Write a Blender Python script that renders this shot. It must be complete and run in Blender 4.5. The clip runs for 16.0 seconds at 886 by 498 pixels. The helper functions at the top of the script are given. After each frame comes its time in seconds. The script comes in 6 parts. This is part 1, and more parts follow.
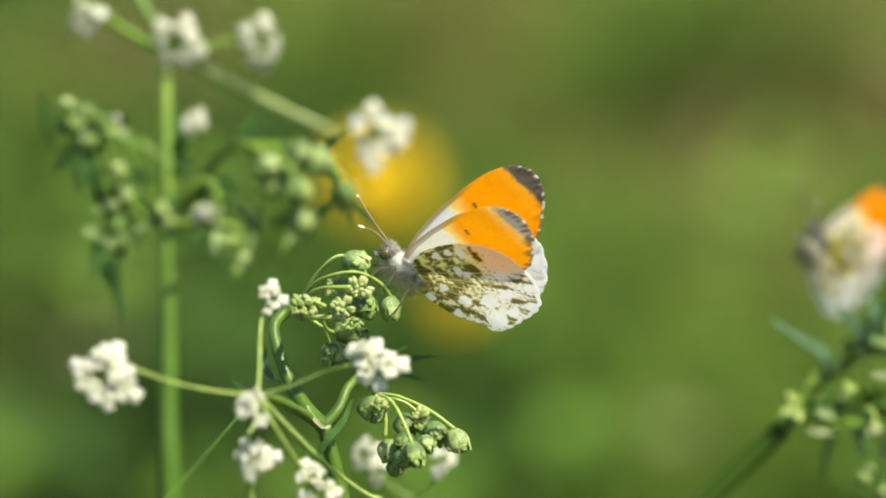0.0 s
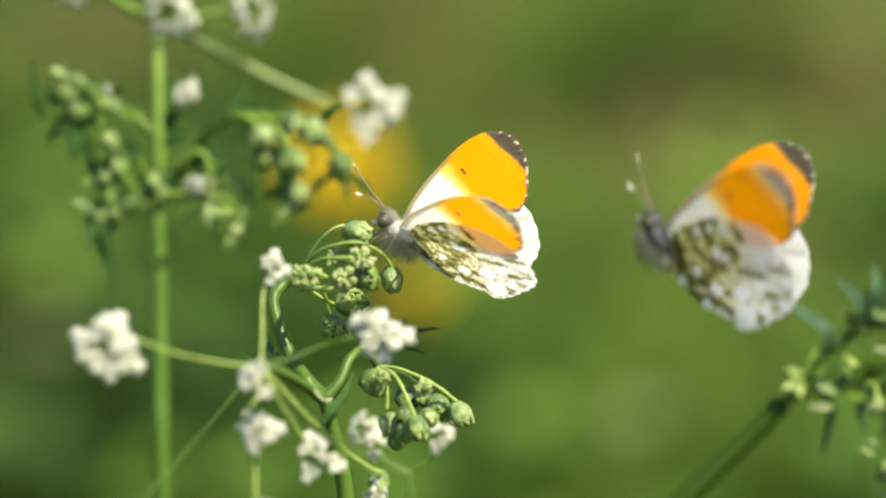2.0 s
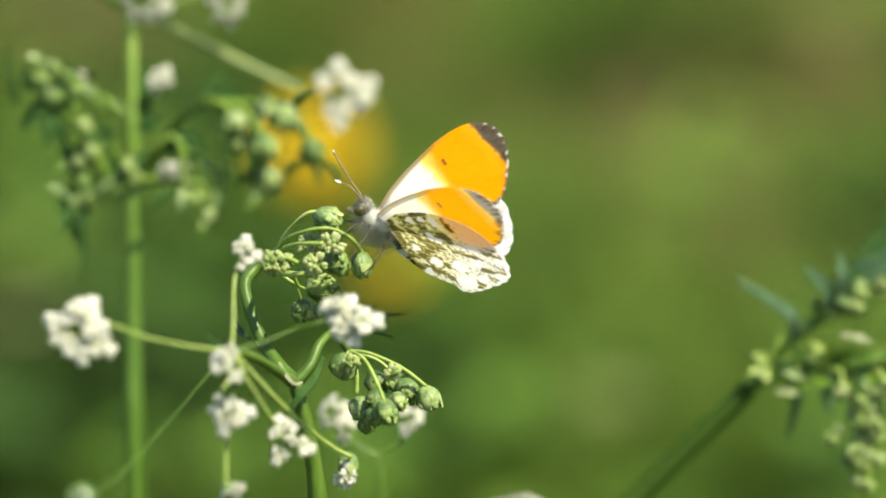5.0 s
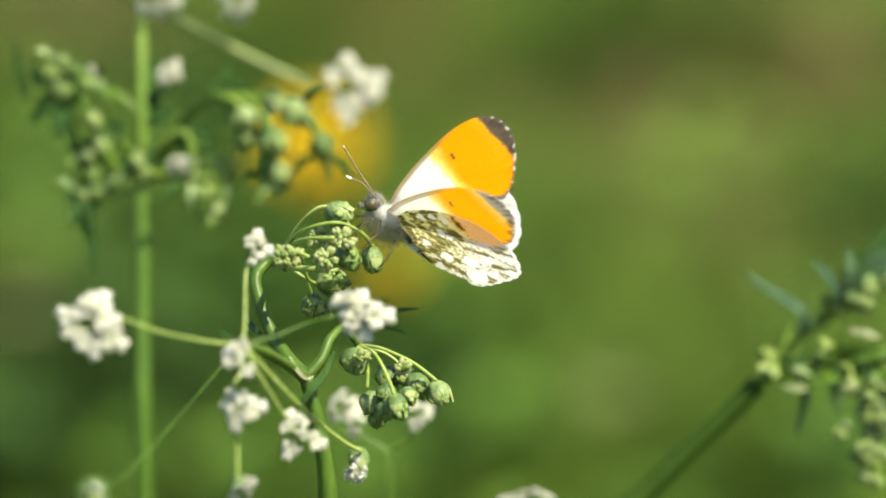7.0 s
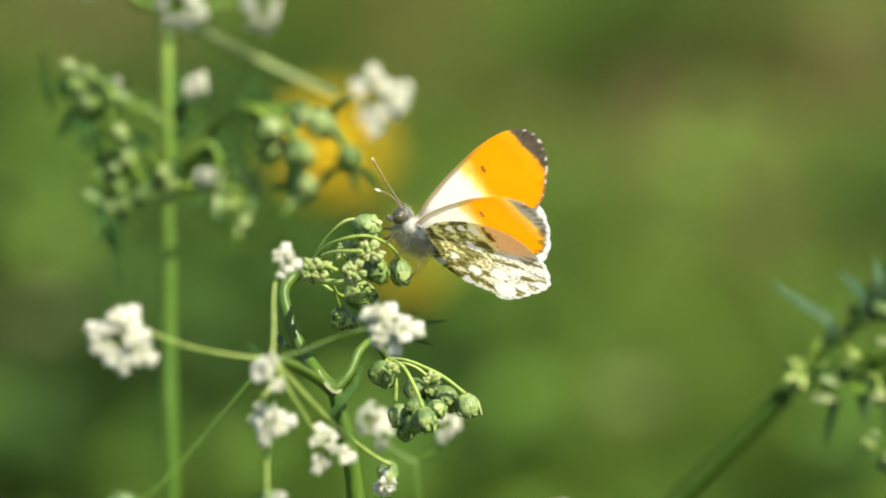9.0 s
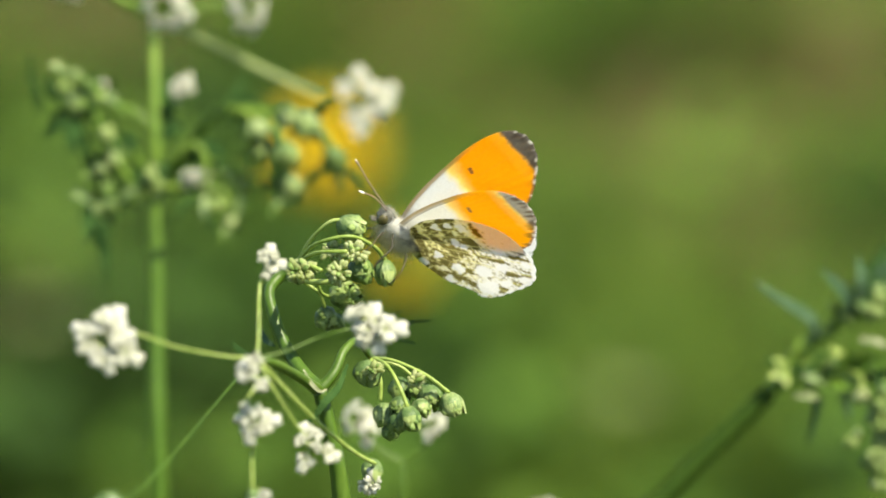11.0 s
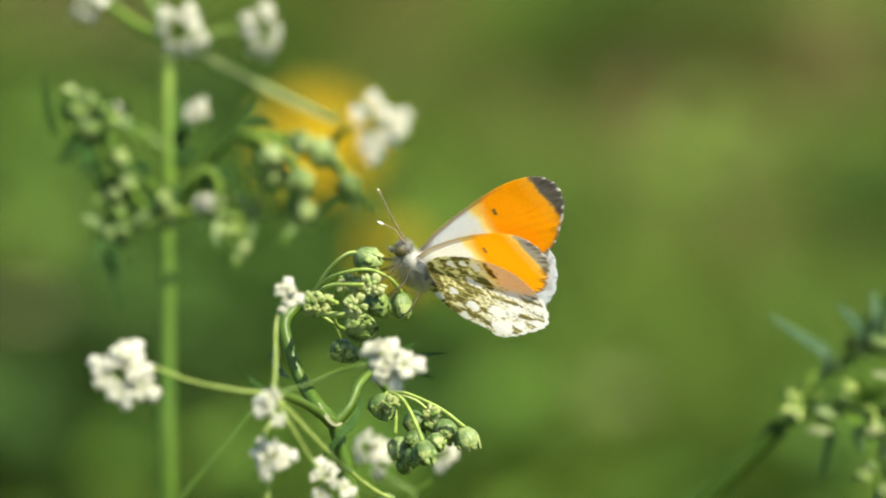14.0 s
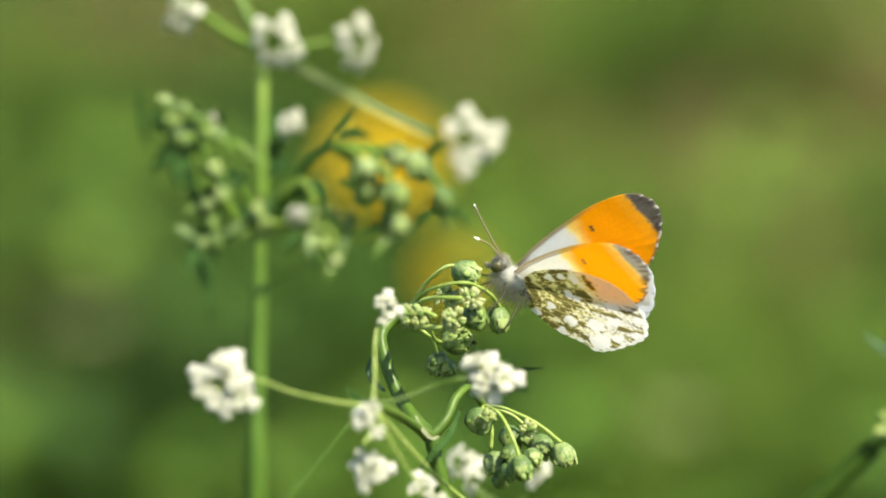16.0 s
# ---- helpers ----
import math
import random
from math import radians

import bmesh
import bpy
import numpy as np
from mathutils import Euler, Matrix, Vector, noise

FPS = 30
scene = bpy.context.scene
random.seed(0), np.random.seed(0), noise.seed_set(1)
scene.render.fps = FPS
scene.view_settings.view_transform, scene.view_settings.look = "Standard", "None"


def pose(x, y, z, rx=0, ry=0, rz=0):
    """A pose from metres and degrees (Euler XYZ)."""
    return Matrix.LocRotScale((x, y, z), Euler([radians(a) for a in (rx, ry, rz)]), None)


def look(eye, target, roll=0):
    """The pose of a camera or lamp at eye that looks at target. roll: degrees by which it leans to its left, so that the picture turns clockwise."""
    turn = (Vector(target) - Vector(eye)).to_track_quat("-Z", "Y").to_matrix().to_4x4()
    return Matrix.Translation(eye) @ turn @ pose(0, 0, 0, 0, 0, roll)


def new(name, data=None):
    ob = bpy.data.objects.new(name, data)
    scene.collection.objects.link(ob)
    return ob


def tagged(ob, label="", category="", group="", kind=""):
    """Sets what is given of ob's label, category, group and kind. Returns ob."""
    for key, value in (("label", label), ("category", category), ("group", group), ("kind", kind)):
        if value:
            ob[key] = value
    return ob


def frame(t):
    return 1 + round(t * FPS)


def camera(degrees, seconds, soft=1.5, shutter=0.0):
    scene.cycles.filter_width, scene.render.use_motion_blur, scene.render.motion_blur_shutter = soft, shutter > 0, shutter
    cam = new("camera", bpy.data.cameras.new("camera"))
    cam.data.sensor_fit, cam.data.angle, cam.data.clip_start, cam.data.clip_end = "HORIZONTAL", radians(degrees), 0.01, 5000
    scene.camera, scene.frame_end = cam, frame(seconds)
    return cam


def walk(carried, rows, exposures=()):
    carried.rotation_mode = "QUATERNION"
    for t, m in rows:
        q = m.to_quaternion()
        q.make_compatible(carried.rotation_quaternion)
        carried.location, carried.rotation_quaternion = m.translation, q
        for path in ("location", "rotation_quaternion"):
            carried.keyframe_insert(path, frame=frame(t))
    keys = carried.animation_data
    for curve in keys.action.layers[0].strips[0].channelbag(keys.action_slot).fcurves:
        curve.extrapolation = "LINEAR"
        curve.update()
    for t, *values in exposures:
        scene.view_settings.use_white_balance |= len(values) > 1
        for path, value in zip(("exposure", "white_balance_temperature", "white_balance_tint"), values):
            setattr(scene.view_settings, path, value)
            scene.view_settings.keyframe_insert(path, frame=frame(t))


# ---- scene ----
# ---- camera and its path ----
cam = camera(10.36, 16.0, soft=1.9, shutter=0.5)
cam.data.dof.use_dof = True
cam.data.dof.focus_distance = 0.814
cam.data.dof.aperture_fstop = 8.8
PATH = [
    (0, (0.01192, -0.78066, 0.79866), (-0.00138, 0.00318, 0.63921), -0.292),
    (0.5, (0.00908, -0.77557, 0.79632), (-0.00008, 0.00867, 0.63855), -0.299),
    (1, (0.00909, -0.77532, 0.79518), (-0.00128, 0.00910, 0.63840), -0.282),
    (1.5, (0.00626, -0.76963, 0.79464), (-0.00202, 0.01438, 0.63572), -0.237),
    (2, (0.00126, -0.76958, 0.79278), (-0.00205, 0.01410, 0.63202), -0.082),
    (2.5, (0.00542, -0.77152, 0.79267), (0.00157, 0.01209, 0.63164), -0.134),
    (3, (0.00556, -0.77209, 0.79365), (0.00445, 0.01116, 0.63082), -0.401),
    (3.5, (0.01014, -0.77452, 0.79326), (0.00780, 0.00875, 0.63055), -0.451),
    (4, (0.00976, -0.77798, 0.79501), (0.00713, 0.00542, 0.63289), -0.265),
    (4.5, (0.00481, -0.77814, 0.79562), (0.00424, 0.00500, 0.63220), 0.079),
    (7, (-0.00011, -0.77871, 0.79546), (0.00116, 0.00417, 0.63087), 0.329),
    (7.5, (-0.00122, -0.77897, 0.79725), (-0.00003, 0.00399, 0.63299), 0.298),
    (8, (0.00176, -0.77998, 0.79701), (0.00085, 0.00300, 0.63290), 0.140),
    (8.5, (-0.00094, -0.77763, 0.79543), (-0.00203, 0.00539, 0.63150), -0.017),
    (9, (-0.00219, -0.77762, 0.79748), (-0.00348, 0.00524, 0.63280), 0.097),
    (11.5, (0.00020, -0.78401, 0.79901), (-0.00050, -0.00124, 0.63387), -0.054),
    (12, (-0.00071, -0.78217, 0.79818), (-0.00093, 0.00047, 0.63240), 0.048),
    (12.5, (0.00000, -0.78252, 0.80033), (0.00000, 0.00000, 0.63400), 0.000),
    (13, (-0.00046, -0.78309, 0.79785), (-0.00010, -0.00068, 0.63101), -0.127),
    (13.5, (-0.00108, -0.78198, 0.79960), (-0.00092, 0.00011, 0.63126), 0.228),
    (14, (-0.00600, -0.77864, 0.80683), (-0.00373, 0.00355, 0.63895), 0.681),
    (14.5, (-0.00783, -0.77981, 0.80343), (-0.00960, 0.00328, 0.63980), 0.758),
    (15, (-0.01087, -0.77762, 0.80343), (-0.01382, 0.00578, 0.64130), 1.059),
    (15.5, (-0.01590, -0.77858, 0.80365), (-0.01977, 0.00479, 0.64141), 1.249),
    (16, (-0.01476, -0.77568, 0.80432), (-0.02007, 0.00727, 0.64012), 1.363),
]
walk(cam, [(t, look(eye, target, roll)) for t, eye, target, roll in PATH], [(0, 1.27), (3, 1.24), (12.5, 1.24), (14.5, 1.28), (16, 1.36)])

# ---- world, sun, exposure ----
SUN_ELEVATION, SUN_AZIMUTH = 57.0, 130.0      # degrees; azimuth clockwise from +y
world = bpy.data.worlds.new("sky")
scene.world = world
world.use_nodes = True
wn = world.node_tree
sky = wn.nodes.new("ShaderNodeTexSky")
sky.sky_type = "NISHITA"
sky.sun_disc = False
sky.sun_elevation = radians(SUN_ELEVATION)
sky.sun_rotation = radians(SUN_AZIMUTH)
wn.nodes["Background"].inputs["Strength"].default_value = 0.10
wn.links.new(sky.outputs[0], wn.nodes["Background"].inputs["Color"])
sun_data = bpy.data.lights.new("sun", "SUN")
sun_data.energy, sun_data.angle, sun_data.color = 4.9, radians(0.5), (1.0, 0.90, 0.72)
sun = new("sun", sun_data)
az, el = radians(SUN_AZIMUTH), radians(SUN_ELEVATION)
sun.matrix_world = look((4 * math.sin(az) * math.cos(el), 4 * math.cos(az) * math.cos(el), 4 * math.sin(el)), (0, 0, 0))

MM = 0.001


# ---- materials ----
def nodes_of(name):
    m = bpy.data.materials.new(name)
    m.use_nodes = True
    n = m.node_tree
    return m, n, n.nodes["Principled BSDF"], n.nodes["Material Output"]


def ramp(n, stops):
    r = n.nodes.new("ShaderNodeValToRGB")
    e = r.color_ramp.elements
    while len(e) < len(stops):
        e.new(0.5)
    for k, (p, c) in enumerate(stops):
        e[k].position, e[k].color = p, (*c, 1)
    return r


def plant_material(name, dark, mid, light, scale, rough=0.5, through_light=0.25, bump=0.15, streak=1.0, random_by="object"):
    """Living tissue: two scales of colour variation, fine relief and some light passing through."""
    m, n, b, out = nodes_of(name)
    co = n.nodes.new("ShaderNodeTexCoord")
    mp = n.nodes.new("ShaderNodeMapping")
    mp.inputs["Scale"].default_value = (scale, scale, scale * streak)
    n.links.new(co.outputs["Object"], mp.inputs[0])
    big, fine = n.nodes.new("ShaderNodeTexNoise"), n.nodes.new("ShaderNodeTexNoise")
    big.inputs["Scale"].default_value, fine.inputs["Scale"].default_value = 1.0, 6.0
    big.inputs["Detail"].default_value, fine.inputs["Detail"].default_value = 3.0, 4.0
    n.links.new(mp.outputs[0], big.inputs["Vector"])
    n.links.new(mp.outputs[0], fine.inputs["Vector"])
    mix = n.nodes.new("ShaderNodeMix")
    mix.inputs[0].default_value = 0.35
    n.links.new(big.outputs[0], mix.inputs[2])
    n.links.new(fine.outputs[0], mix.inputs[3])
    add = n.nodes.new("ShaderNodeMath")
    add.operation = "MULTIPLY_ADD"
    if random_by == "island":
        g = n.nodes.new("ShaderNodeNewGeometry")
        rnd = g.outputs["Random Per Island"]
    else:
        g = n.nodes.new("ShaderNodeObjectInfo")
        rnd = g.outputs["Random"]
    n.links.new(rnd, add.inputs[0])
    add.inputs[1].default_value = 0.55 if random_by == "island" else 0.22
    n.links.new(mix.outputs[0], add.inputs[2])
    off = n.nodes.new("ShaderNodeMath")
    off.operation = "SUBTRACT"
    off.inputs[1].default_value = 0.26 if random_by == "island" else 0.11
    n.links.new(add.outputs[0], off.inputs[0])
    r = ramp(n, [(0.28, dark), (0.5, mid), (0.74, light)])
    n.links.new(off.outputs[0], r.inputs[0])
    n.links.new(r.outputs[0], b.inputs["Base Color"])
    b.inputs["Roughness"].default_value = rough
    b.inputs["Specular IOR Level"].default_value = 0.35 if random_by == "object" else 0.27
    bp = n.nodes.new("ShaderNodeBump")
    bp.inputs["Strength"].default_value = bump
    bp.inputs["Distance"].default_value = 0.0004
    n.links.new(fine.outputs[0], bp.inputs["Height"])
    n.links.new(bp.outputs[0], b.inputs["Normal"])
    if through_light > 0:
        tl, ms = n.nodes.new("ShaderNodeBsdfTranslucent"), n.nodes.new("ShaderNodeMixShader")
        ms.inputs[0].default_value = through_light
        n.links.new(r.outputs[0], tl.inputs[0])
        n.links.new(b.outputs[0], ms.inputs[1])
        n.links.new(tl.outputs[0], ms.inputs[2])
        n.links.new(ms.outputs[0], out.inputs[0])
    return m


def pattern_material(name, rough=0.85, through_light=0.68, spec=0.03):
    """A wing face: the pattern attribute carries the scale colours, noise gives the powdery grain."""
    m, n, b, out = nodes_of(name)
    at = n.nodes.new("ShaderNodeAttribute")
    at.attribute_name = "pattern"
    co = n.nodes.new("ShaderNodeTexCoord")
    no = n.nodes.new("ShaderNodeTexNoise")
    no.inputs["Scale"].default_value = 2600.0
    no.inputs["Detail"].default_value = 3.0
    n.links.new(co.outputs["Object"], no.inputs["Vector"])
    hs = n.nodes.new("ShaderNodeHueSaturation")
    mr = n.nodes.new("ShaderNodeMapRange")
    mr.inputs["To Min"].default_value, mr.inputs["To Max"].default_value = 0.82, 1.14
    n.links.new(no.outputs[0], mr.inputs[0])
    n.links.new(mr.outputs[0], hs.inputs["Value"])
    n.links.new(at.outputs["Color"], hs.inputs["Color"])
    n.links.new(hs.outputs[0], b.inputs["Base Color"])
    b.inputs["Roughness"].default_value = rough
    b.inputs["Specular IOR Level"].default_value = spec
    bp = n.nodes.new("ShaderNodeBump")
    bp.inputs["Strength"].default_value, bp.inputs["Distance"].default_value = 0.2, 0.0001
    n.links.new(no.outputs[0], bp.inputs["Height"])
    n.links.new(bp.outputs[0], b.inputs["Normal"])
    tl, ms = n.nodes.new("ShaderNodeBsdfTranslucent"), n.nodes.new("ShaderNodeMixShader")
    ms.inputs[0].default_value = through_light
    ga = n.nodes.new("ShaderNodeGamma")          # each face holds half of the wing's pigment
    ga.inputs["Gamma"].default_value = 0.45
    n.links.new(hs.outputs[0], ga.inputs["Color"])
    n.links.new(ga.outputs[0], tl.inputs[0])
    n.links.new(b.outputs[0], ms.inputs[1])
    n.links.new(tl.outputs[0], ms.inputs[2])
    n.links.new(ms.outputs[0], out.inputs[0])
    return m


STEM = plant_material("stem_green", (0.038, 0.084, 0.005), (0.064, 0.126, 0.009), (0.098, 0.168, 0.019), 300, 0.45, 0.12, streak=0.15)
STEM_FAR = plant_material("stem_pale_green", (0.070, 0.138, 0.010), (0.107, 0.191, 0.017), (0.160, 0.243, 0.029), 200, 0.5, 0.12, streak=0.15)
STEM_DARK = plant_material("stem_dark_green", (0.010, 0.028, 0.002), (0.018, 0.043, 0.003), (0.032, 0.063, 0.006), 200, 0.6, 0.05, streak=0.15)
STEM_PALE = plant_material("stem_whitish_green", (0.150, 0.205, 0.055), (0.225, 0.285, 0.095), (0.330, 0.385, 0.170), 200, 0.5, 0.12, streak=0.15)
RAY = plant_material("ray_green", (0.185, 0.275, 0.040), (0.295, 0.395, 0.085), (0.400, 0.490, 0.160), 500, 0.45, 0.2)
BUD = plant_material("bud_green", (0.075, 0.140, 0.024), (0.165, 0.260, 0.054), (0.380, 0.480, 0.165), 900, 0.5, 0.25, bump=0.3)
BRACT = plant_material("bract_green", (0.050, 0.105, 0.028), (0.115, 0.195, 0.056), (0.370, 0.460, 0.185), 700, 0.45, 0.3, bump=0.3)
BEAD = plant_material("bud_pale", (0.320, 0.395, 0.125), (0.480, 0.545, 0.235), (0.640, 0.680, 0.420), 1200, 0.5, 0.6)
BUD_TIP = plant_material("bud_tip", (0.150, 0.235, 0.050), (0.255, 0.345, 0.095), (0.420, 0.500, 0.210), 1200, 0.5, 0.3)
PETAL = plant_material("petal_white", (0.44, 0.455, 0.32), (0.575, 0.585, 0.465), (0.68, 0.69, 0.60), 500, 0.6, 0.45, bump=0.2)
STEM_LOW = plant_material("stem_deep_green", (0.032, 0.078, 0.004), (0.053, 0.116, 0.007), (0.088, 0.165, 0.016), 200, 0.5, 0.1, streak=0.15)
LEAF = plant_material("leaf_dark_green", (0.013, 0.037, 0.007), (0.024, 0.061, 0.013), (0.045, 0.096, 0.024), 300, 0.92, 0.15, bump=0.3)
LEAF_BLUE = plant_material("leaf_blue_green", (0.024, 0.062, 0.024), (0.044, 0.098, 0.042), (0.085, 0.155, 0.075), 400, 0.9, 0.25, bump=0.3)
SHEATH = plant_material("sheath_pale", (0.15, 0.21, 0.07), (0.24, 0.28, 0.13), (0.40, 0.41, 0.27), 700, 0.6, 0.35)
YELLOW = plant_material("petal_yellow", (0.66, 0.45, 0.003), (0.74, 0.55, 0.006), (0.80, 0.64, 0.012), 200, 0.5, 0.4, random_by="island")
GRASS = plant_material("grass_green", (0.026, 0.068, 0.004), (0.053, 0.123, 0.007), (0.116, 0.187, 0.015), 3, 0.8, 0.3, random_by="island")
HERB = plant_material("herb_green", (0.020, 0.055, 0.005), (0.055, 0.132, 0.011), (0.150, 0.255, 0.030), 20, 0.8, 0.3, random_by="island")
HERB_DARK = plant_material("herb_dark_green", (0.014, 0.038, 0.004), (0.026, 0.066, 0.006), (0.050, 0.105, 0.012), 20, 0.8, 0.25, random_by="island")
GRASS_PALE = plant_material("grass_pale_green", (0.069, 0.126, 0.012), (0.114, 0.195, 0.022), (0.185, 0.265, 0.040), 3, 0.8, 0.3, random_by="island")
STRAW = plant_material("straw_dry", (0.108, 0.080, 0.024), (0.190, 0.145, 0.052), (0.300, 0.245, 0.112), 4, 0.8, 0.2, random_by="island")
DEAD = plant_material("grass_dead_brown", (0.022, 0.017, 0.006), (0.048, 0.037, 0.014), (0.090, 0.070, 0.030), 4, 0.85, 0.15, random_by="island")
WING = pattern_material("wing_scales")
FUR = plant_material("fur_grey", (0.095, 0.093, 0.075), (0.240, 0.240, 0.195), (0.500, 0.510, 0.430), 1500, 0.8, 0.3, random_by="island")
FUR_DARK = plant_material("fur_dark_grey", (0.018, 0.019, 0.020), (0.045, 0.048, 0.050), (0.12, 0.125, 0.13), 1500, 0.8, 0.05, random_by="island")
SKIN = plant_material("body_dark_grey", (0.025, 0.025, 0.025), (0.06, 0.06, 0.06), (0.14, 0.14, 0.13), 1500, 0.7, 0.0)
BELLY = plant_material("body_white_grey", (0.66, 0.63, 0.45), (0.81, 0.78, 0.61), (0.90, 0.88, 0.75), 1500, 0.8, 0.6)
FUR_PALE = plant_material("fur_blue_white", (0.52, 0.52, 0.44), (0.75, 0.75, 0.67), (0.88, 0.88, 0.82), 1500, 0.8, 0.6, random_by="island")
EYE = plant_material("eye_olive", (0.025, 0.022, 0.006), (0.055, 0.050, 0.015), (0.110, 0.100, 0.045), 3000, 0.25, 0.0)
ANTENNA = plant_material("antenna_brown", (0.10, 0.075, 0.05), (0.17, 0.13, 0.09), (0.30, 0.25, 0.18), 3000, 0.5, 0.0)
CLUB = plant_material("antenna_tip_white", (0.6, 0.6, 0.52), (0.75, 0.75, 0.68), (0.82, 0.82, 0.78), 2000, 0.5, 0.0)
LEG = plant_material("leg_brown", (0.016, 0.015, 0.008), (0.032, 0.029, 0.016), (0.07, 0.06, 0.035), 2000, 0.5, 0.0)


def soil_material():
    m, n, b, out = nodes_of("meadow_soil")
    co = n.nodes.new("ShaderNodeTexCoord")
    big, fine = n.nodes.new("ShaderNodeTexNoise"), n.nodes.new("ShaderNodeTexNoise")
    big.inputs["Scale"].default_value, fine.inputs["Scale"].default_value = 1.6, 60.0
    big.inputs["Detail"].default_value, fine.inputs["Detail"].default_value = 5.0, 8.0
    for t in (big, fine):
        n.links.new(co.outputs["Object"], t.inputs["Vector"])
    r1 = ramp(n, [(0.38, (0.045, 0.075, 0.010)), (0.52, (0.075, 0.10, 0.016)), (0.66, (0.12, 0.09, 0.035))])
    r2 = ramp(n, [(0.3, (0.45, 0.45, 0.45)), (0.7, (1.0, 1.0, 1.0))])
    n.links.new(big.outputs[0], r1.inputs[0])
    n.links.new(fine.outputs[0], r2.inputs[0])
    mu = n.nodes.new("ShaderNodeMix")
    mu.data_type, mu.blend_type = "RGBA", "MULTIPLY"
    mu.inputs[0].default_value = 1.0
    n.links.new(r1.outputs[0], mu.inputs[6])
    n.links.new(r2.outputs[0], mu.inputs[7])
    n.links.new(mu.outputs[2], b.inputs["Base Color"])
    b.inputs["Roughness"].default_value = 0.9
    bp = n.nodes.new("ShaderNodeBump")
    bp.inputs["Distance"].default_value = 0.01
    n.links.new(fine.outputs[0], bp.inputs["Height"])
    n.links.new(bp.outputs[0], b.inputs["Normal"])
    return m


SOIL = soil_material()
for dull in (LEAF, STEM_DARK):
    dull.node_tree.nodes["Principled BSDF"].inputs["Specular IOR Level"].default_value = 0.1


# ---- mesh helpers ----
def smooth(data):
    data.polygons.foreach_set("use_smooth", [True] * len(data.polygons))
    return data


def finish(bm, name, *materials):
    data = bpy.data.meshes.new(name)
    bm.to_mesh(data)
    bm.free()
    for m in materials:
        data.materials.append(m)
    return smooth(data)


def part(name, bm, material, parent, label="", m=None):
    """Links a bmesh (or ready mesh data) as one mesh object under a thing or a part."""
    data = bm if isinstance(bm, bpy.types.Mesh) else finish(bm, name, *(material if isinstance(material, tuple) else (material,)))
    ob = new(name, data)
    ob.parent = parent
    if m is not None:
        ob.matrix_basis = m
    return tagged(ob, label)


def spline(points, steps=8):
    """Centripetal Catmull-Rom curve through a few points."""
    p = [Vector(q) for q in points]
    if len(p) == 2:
        return [p[0].lerp(p[1], k / steps) for k in range(steps + 1)]
    p = [2 * p[0] - p[1], *p, 2 * p[-1] - p[-2]]
    out = []
    for q in zip(p, p[1:], p[2:], p[3:]):
        k = [0.0]
        for a, b in zip(q, q[1:]):
            k.append(k[-1] + max(1e-6, math.sqrt((b - a).length)))
        for j in range(steps):
            t = k[1] + (k[2] - k[1]) * j / steps
            a = [q[i] * ((k[i + 1] - t) / (k[i + 1] - k[i])) + q[i + 1] * ((t - k[i]) / (k[i + 1] - k[i])) for i in range(3)]
            b = [a[i] * ((k[i + 2] - t) / (k[i + 2] - k[i])) + a[i + 1] * ((t - k[i]) / (k[i + 2] - k[i])) for i in range(2)]
            out.append(b[0] * ((k[2] - t) / (k[2] - k[1])) + b[1] * ((t - k[1]) / (k[2] - k[1])))
    return [*out, p[-2].copy()]


def tube(bm, points, radii, sides=8, steps=8, ribs=0.0, wobble=0.0):
    """A tapered, slightly ribbed stem through the points; radii at its start, (middle) and end."""
    path = spline(points, steps)
    n = len(path)
    rr = np.interp(np.linspace(0, 1, n), np.linspace(0, 1, len(radii)), radii).tolist()
    side = None
    rings = []
    for k, c in enumerate(path):
        d = (path[min(k + 1, n - 1)] - path[max(k - 1, 0)]).normalized()
        side = d.orthogonal().normalized() if side is None else (side - d * side.dot(d)).normalized()
        up = d.cross(side)
        ring = []
        for j in range(sides):
            a = 2 * math.pi * j / sides
            r = rr[k] * (1 + (ribs if j % 2 else -ribs)) * (1 + wobble * noise.noise(c * 900 + Vector((j, 0, 0))))
            ring.append(bm.verts.new(c + r * (math.cos(a) * side + math.sin(a) * up)))
        rings.append(ring)
    for a, b in zip(rings, rings[1:]):
        for j in range(sides):
            bm.faces.new((a[j], a[(j + 1) % sides], b[(j + 1) % sides], b[j]))
    bm.faces.new(rings[0][::-1])
    bm.faces.new(rings[-1])
    return bm


def ball(bm, centre, radii, turn=None, u=8, v=6, lumps=0.0, seed=0.0, mat=0):
    """An ellipsoid, lumpy where wanted."""
    m = Matrix.Translation(centre) @ (turn.to_4x4() if turn is not None else Matrix()) @ Matrix.Diagonal((*radii, 1))
    geo = bmesh.ops.create_uvsphere(bm, u_segments=u, v_segments=v, radius=1.0)
    for w in geo["verts"]:
        if lumps:
            w.co *= 1 + lumps * noise.noise(w.co * 1.7 + Vector((seed, seed * 2, 0)))
        w.co = m @ w.co
    if mat:
        for f in {f for w in geo["verts"] for f in w.link_faces}:
            f.material_index = mat
    return geo["verts"]


def towards(direction, spin=0.0):
    """Turn that brings +z to the direction."""
    return Vector(direction).to_track_quat("Z", "Y").to_matrix().to_4x4() @ Matrix.Rotation(spin, 4, "Z")


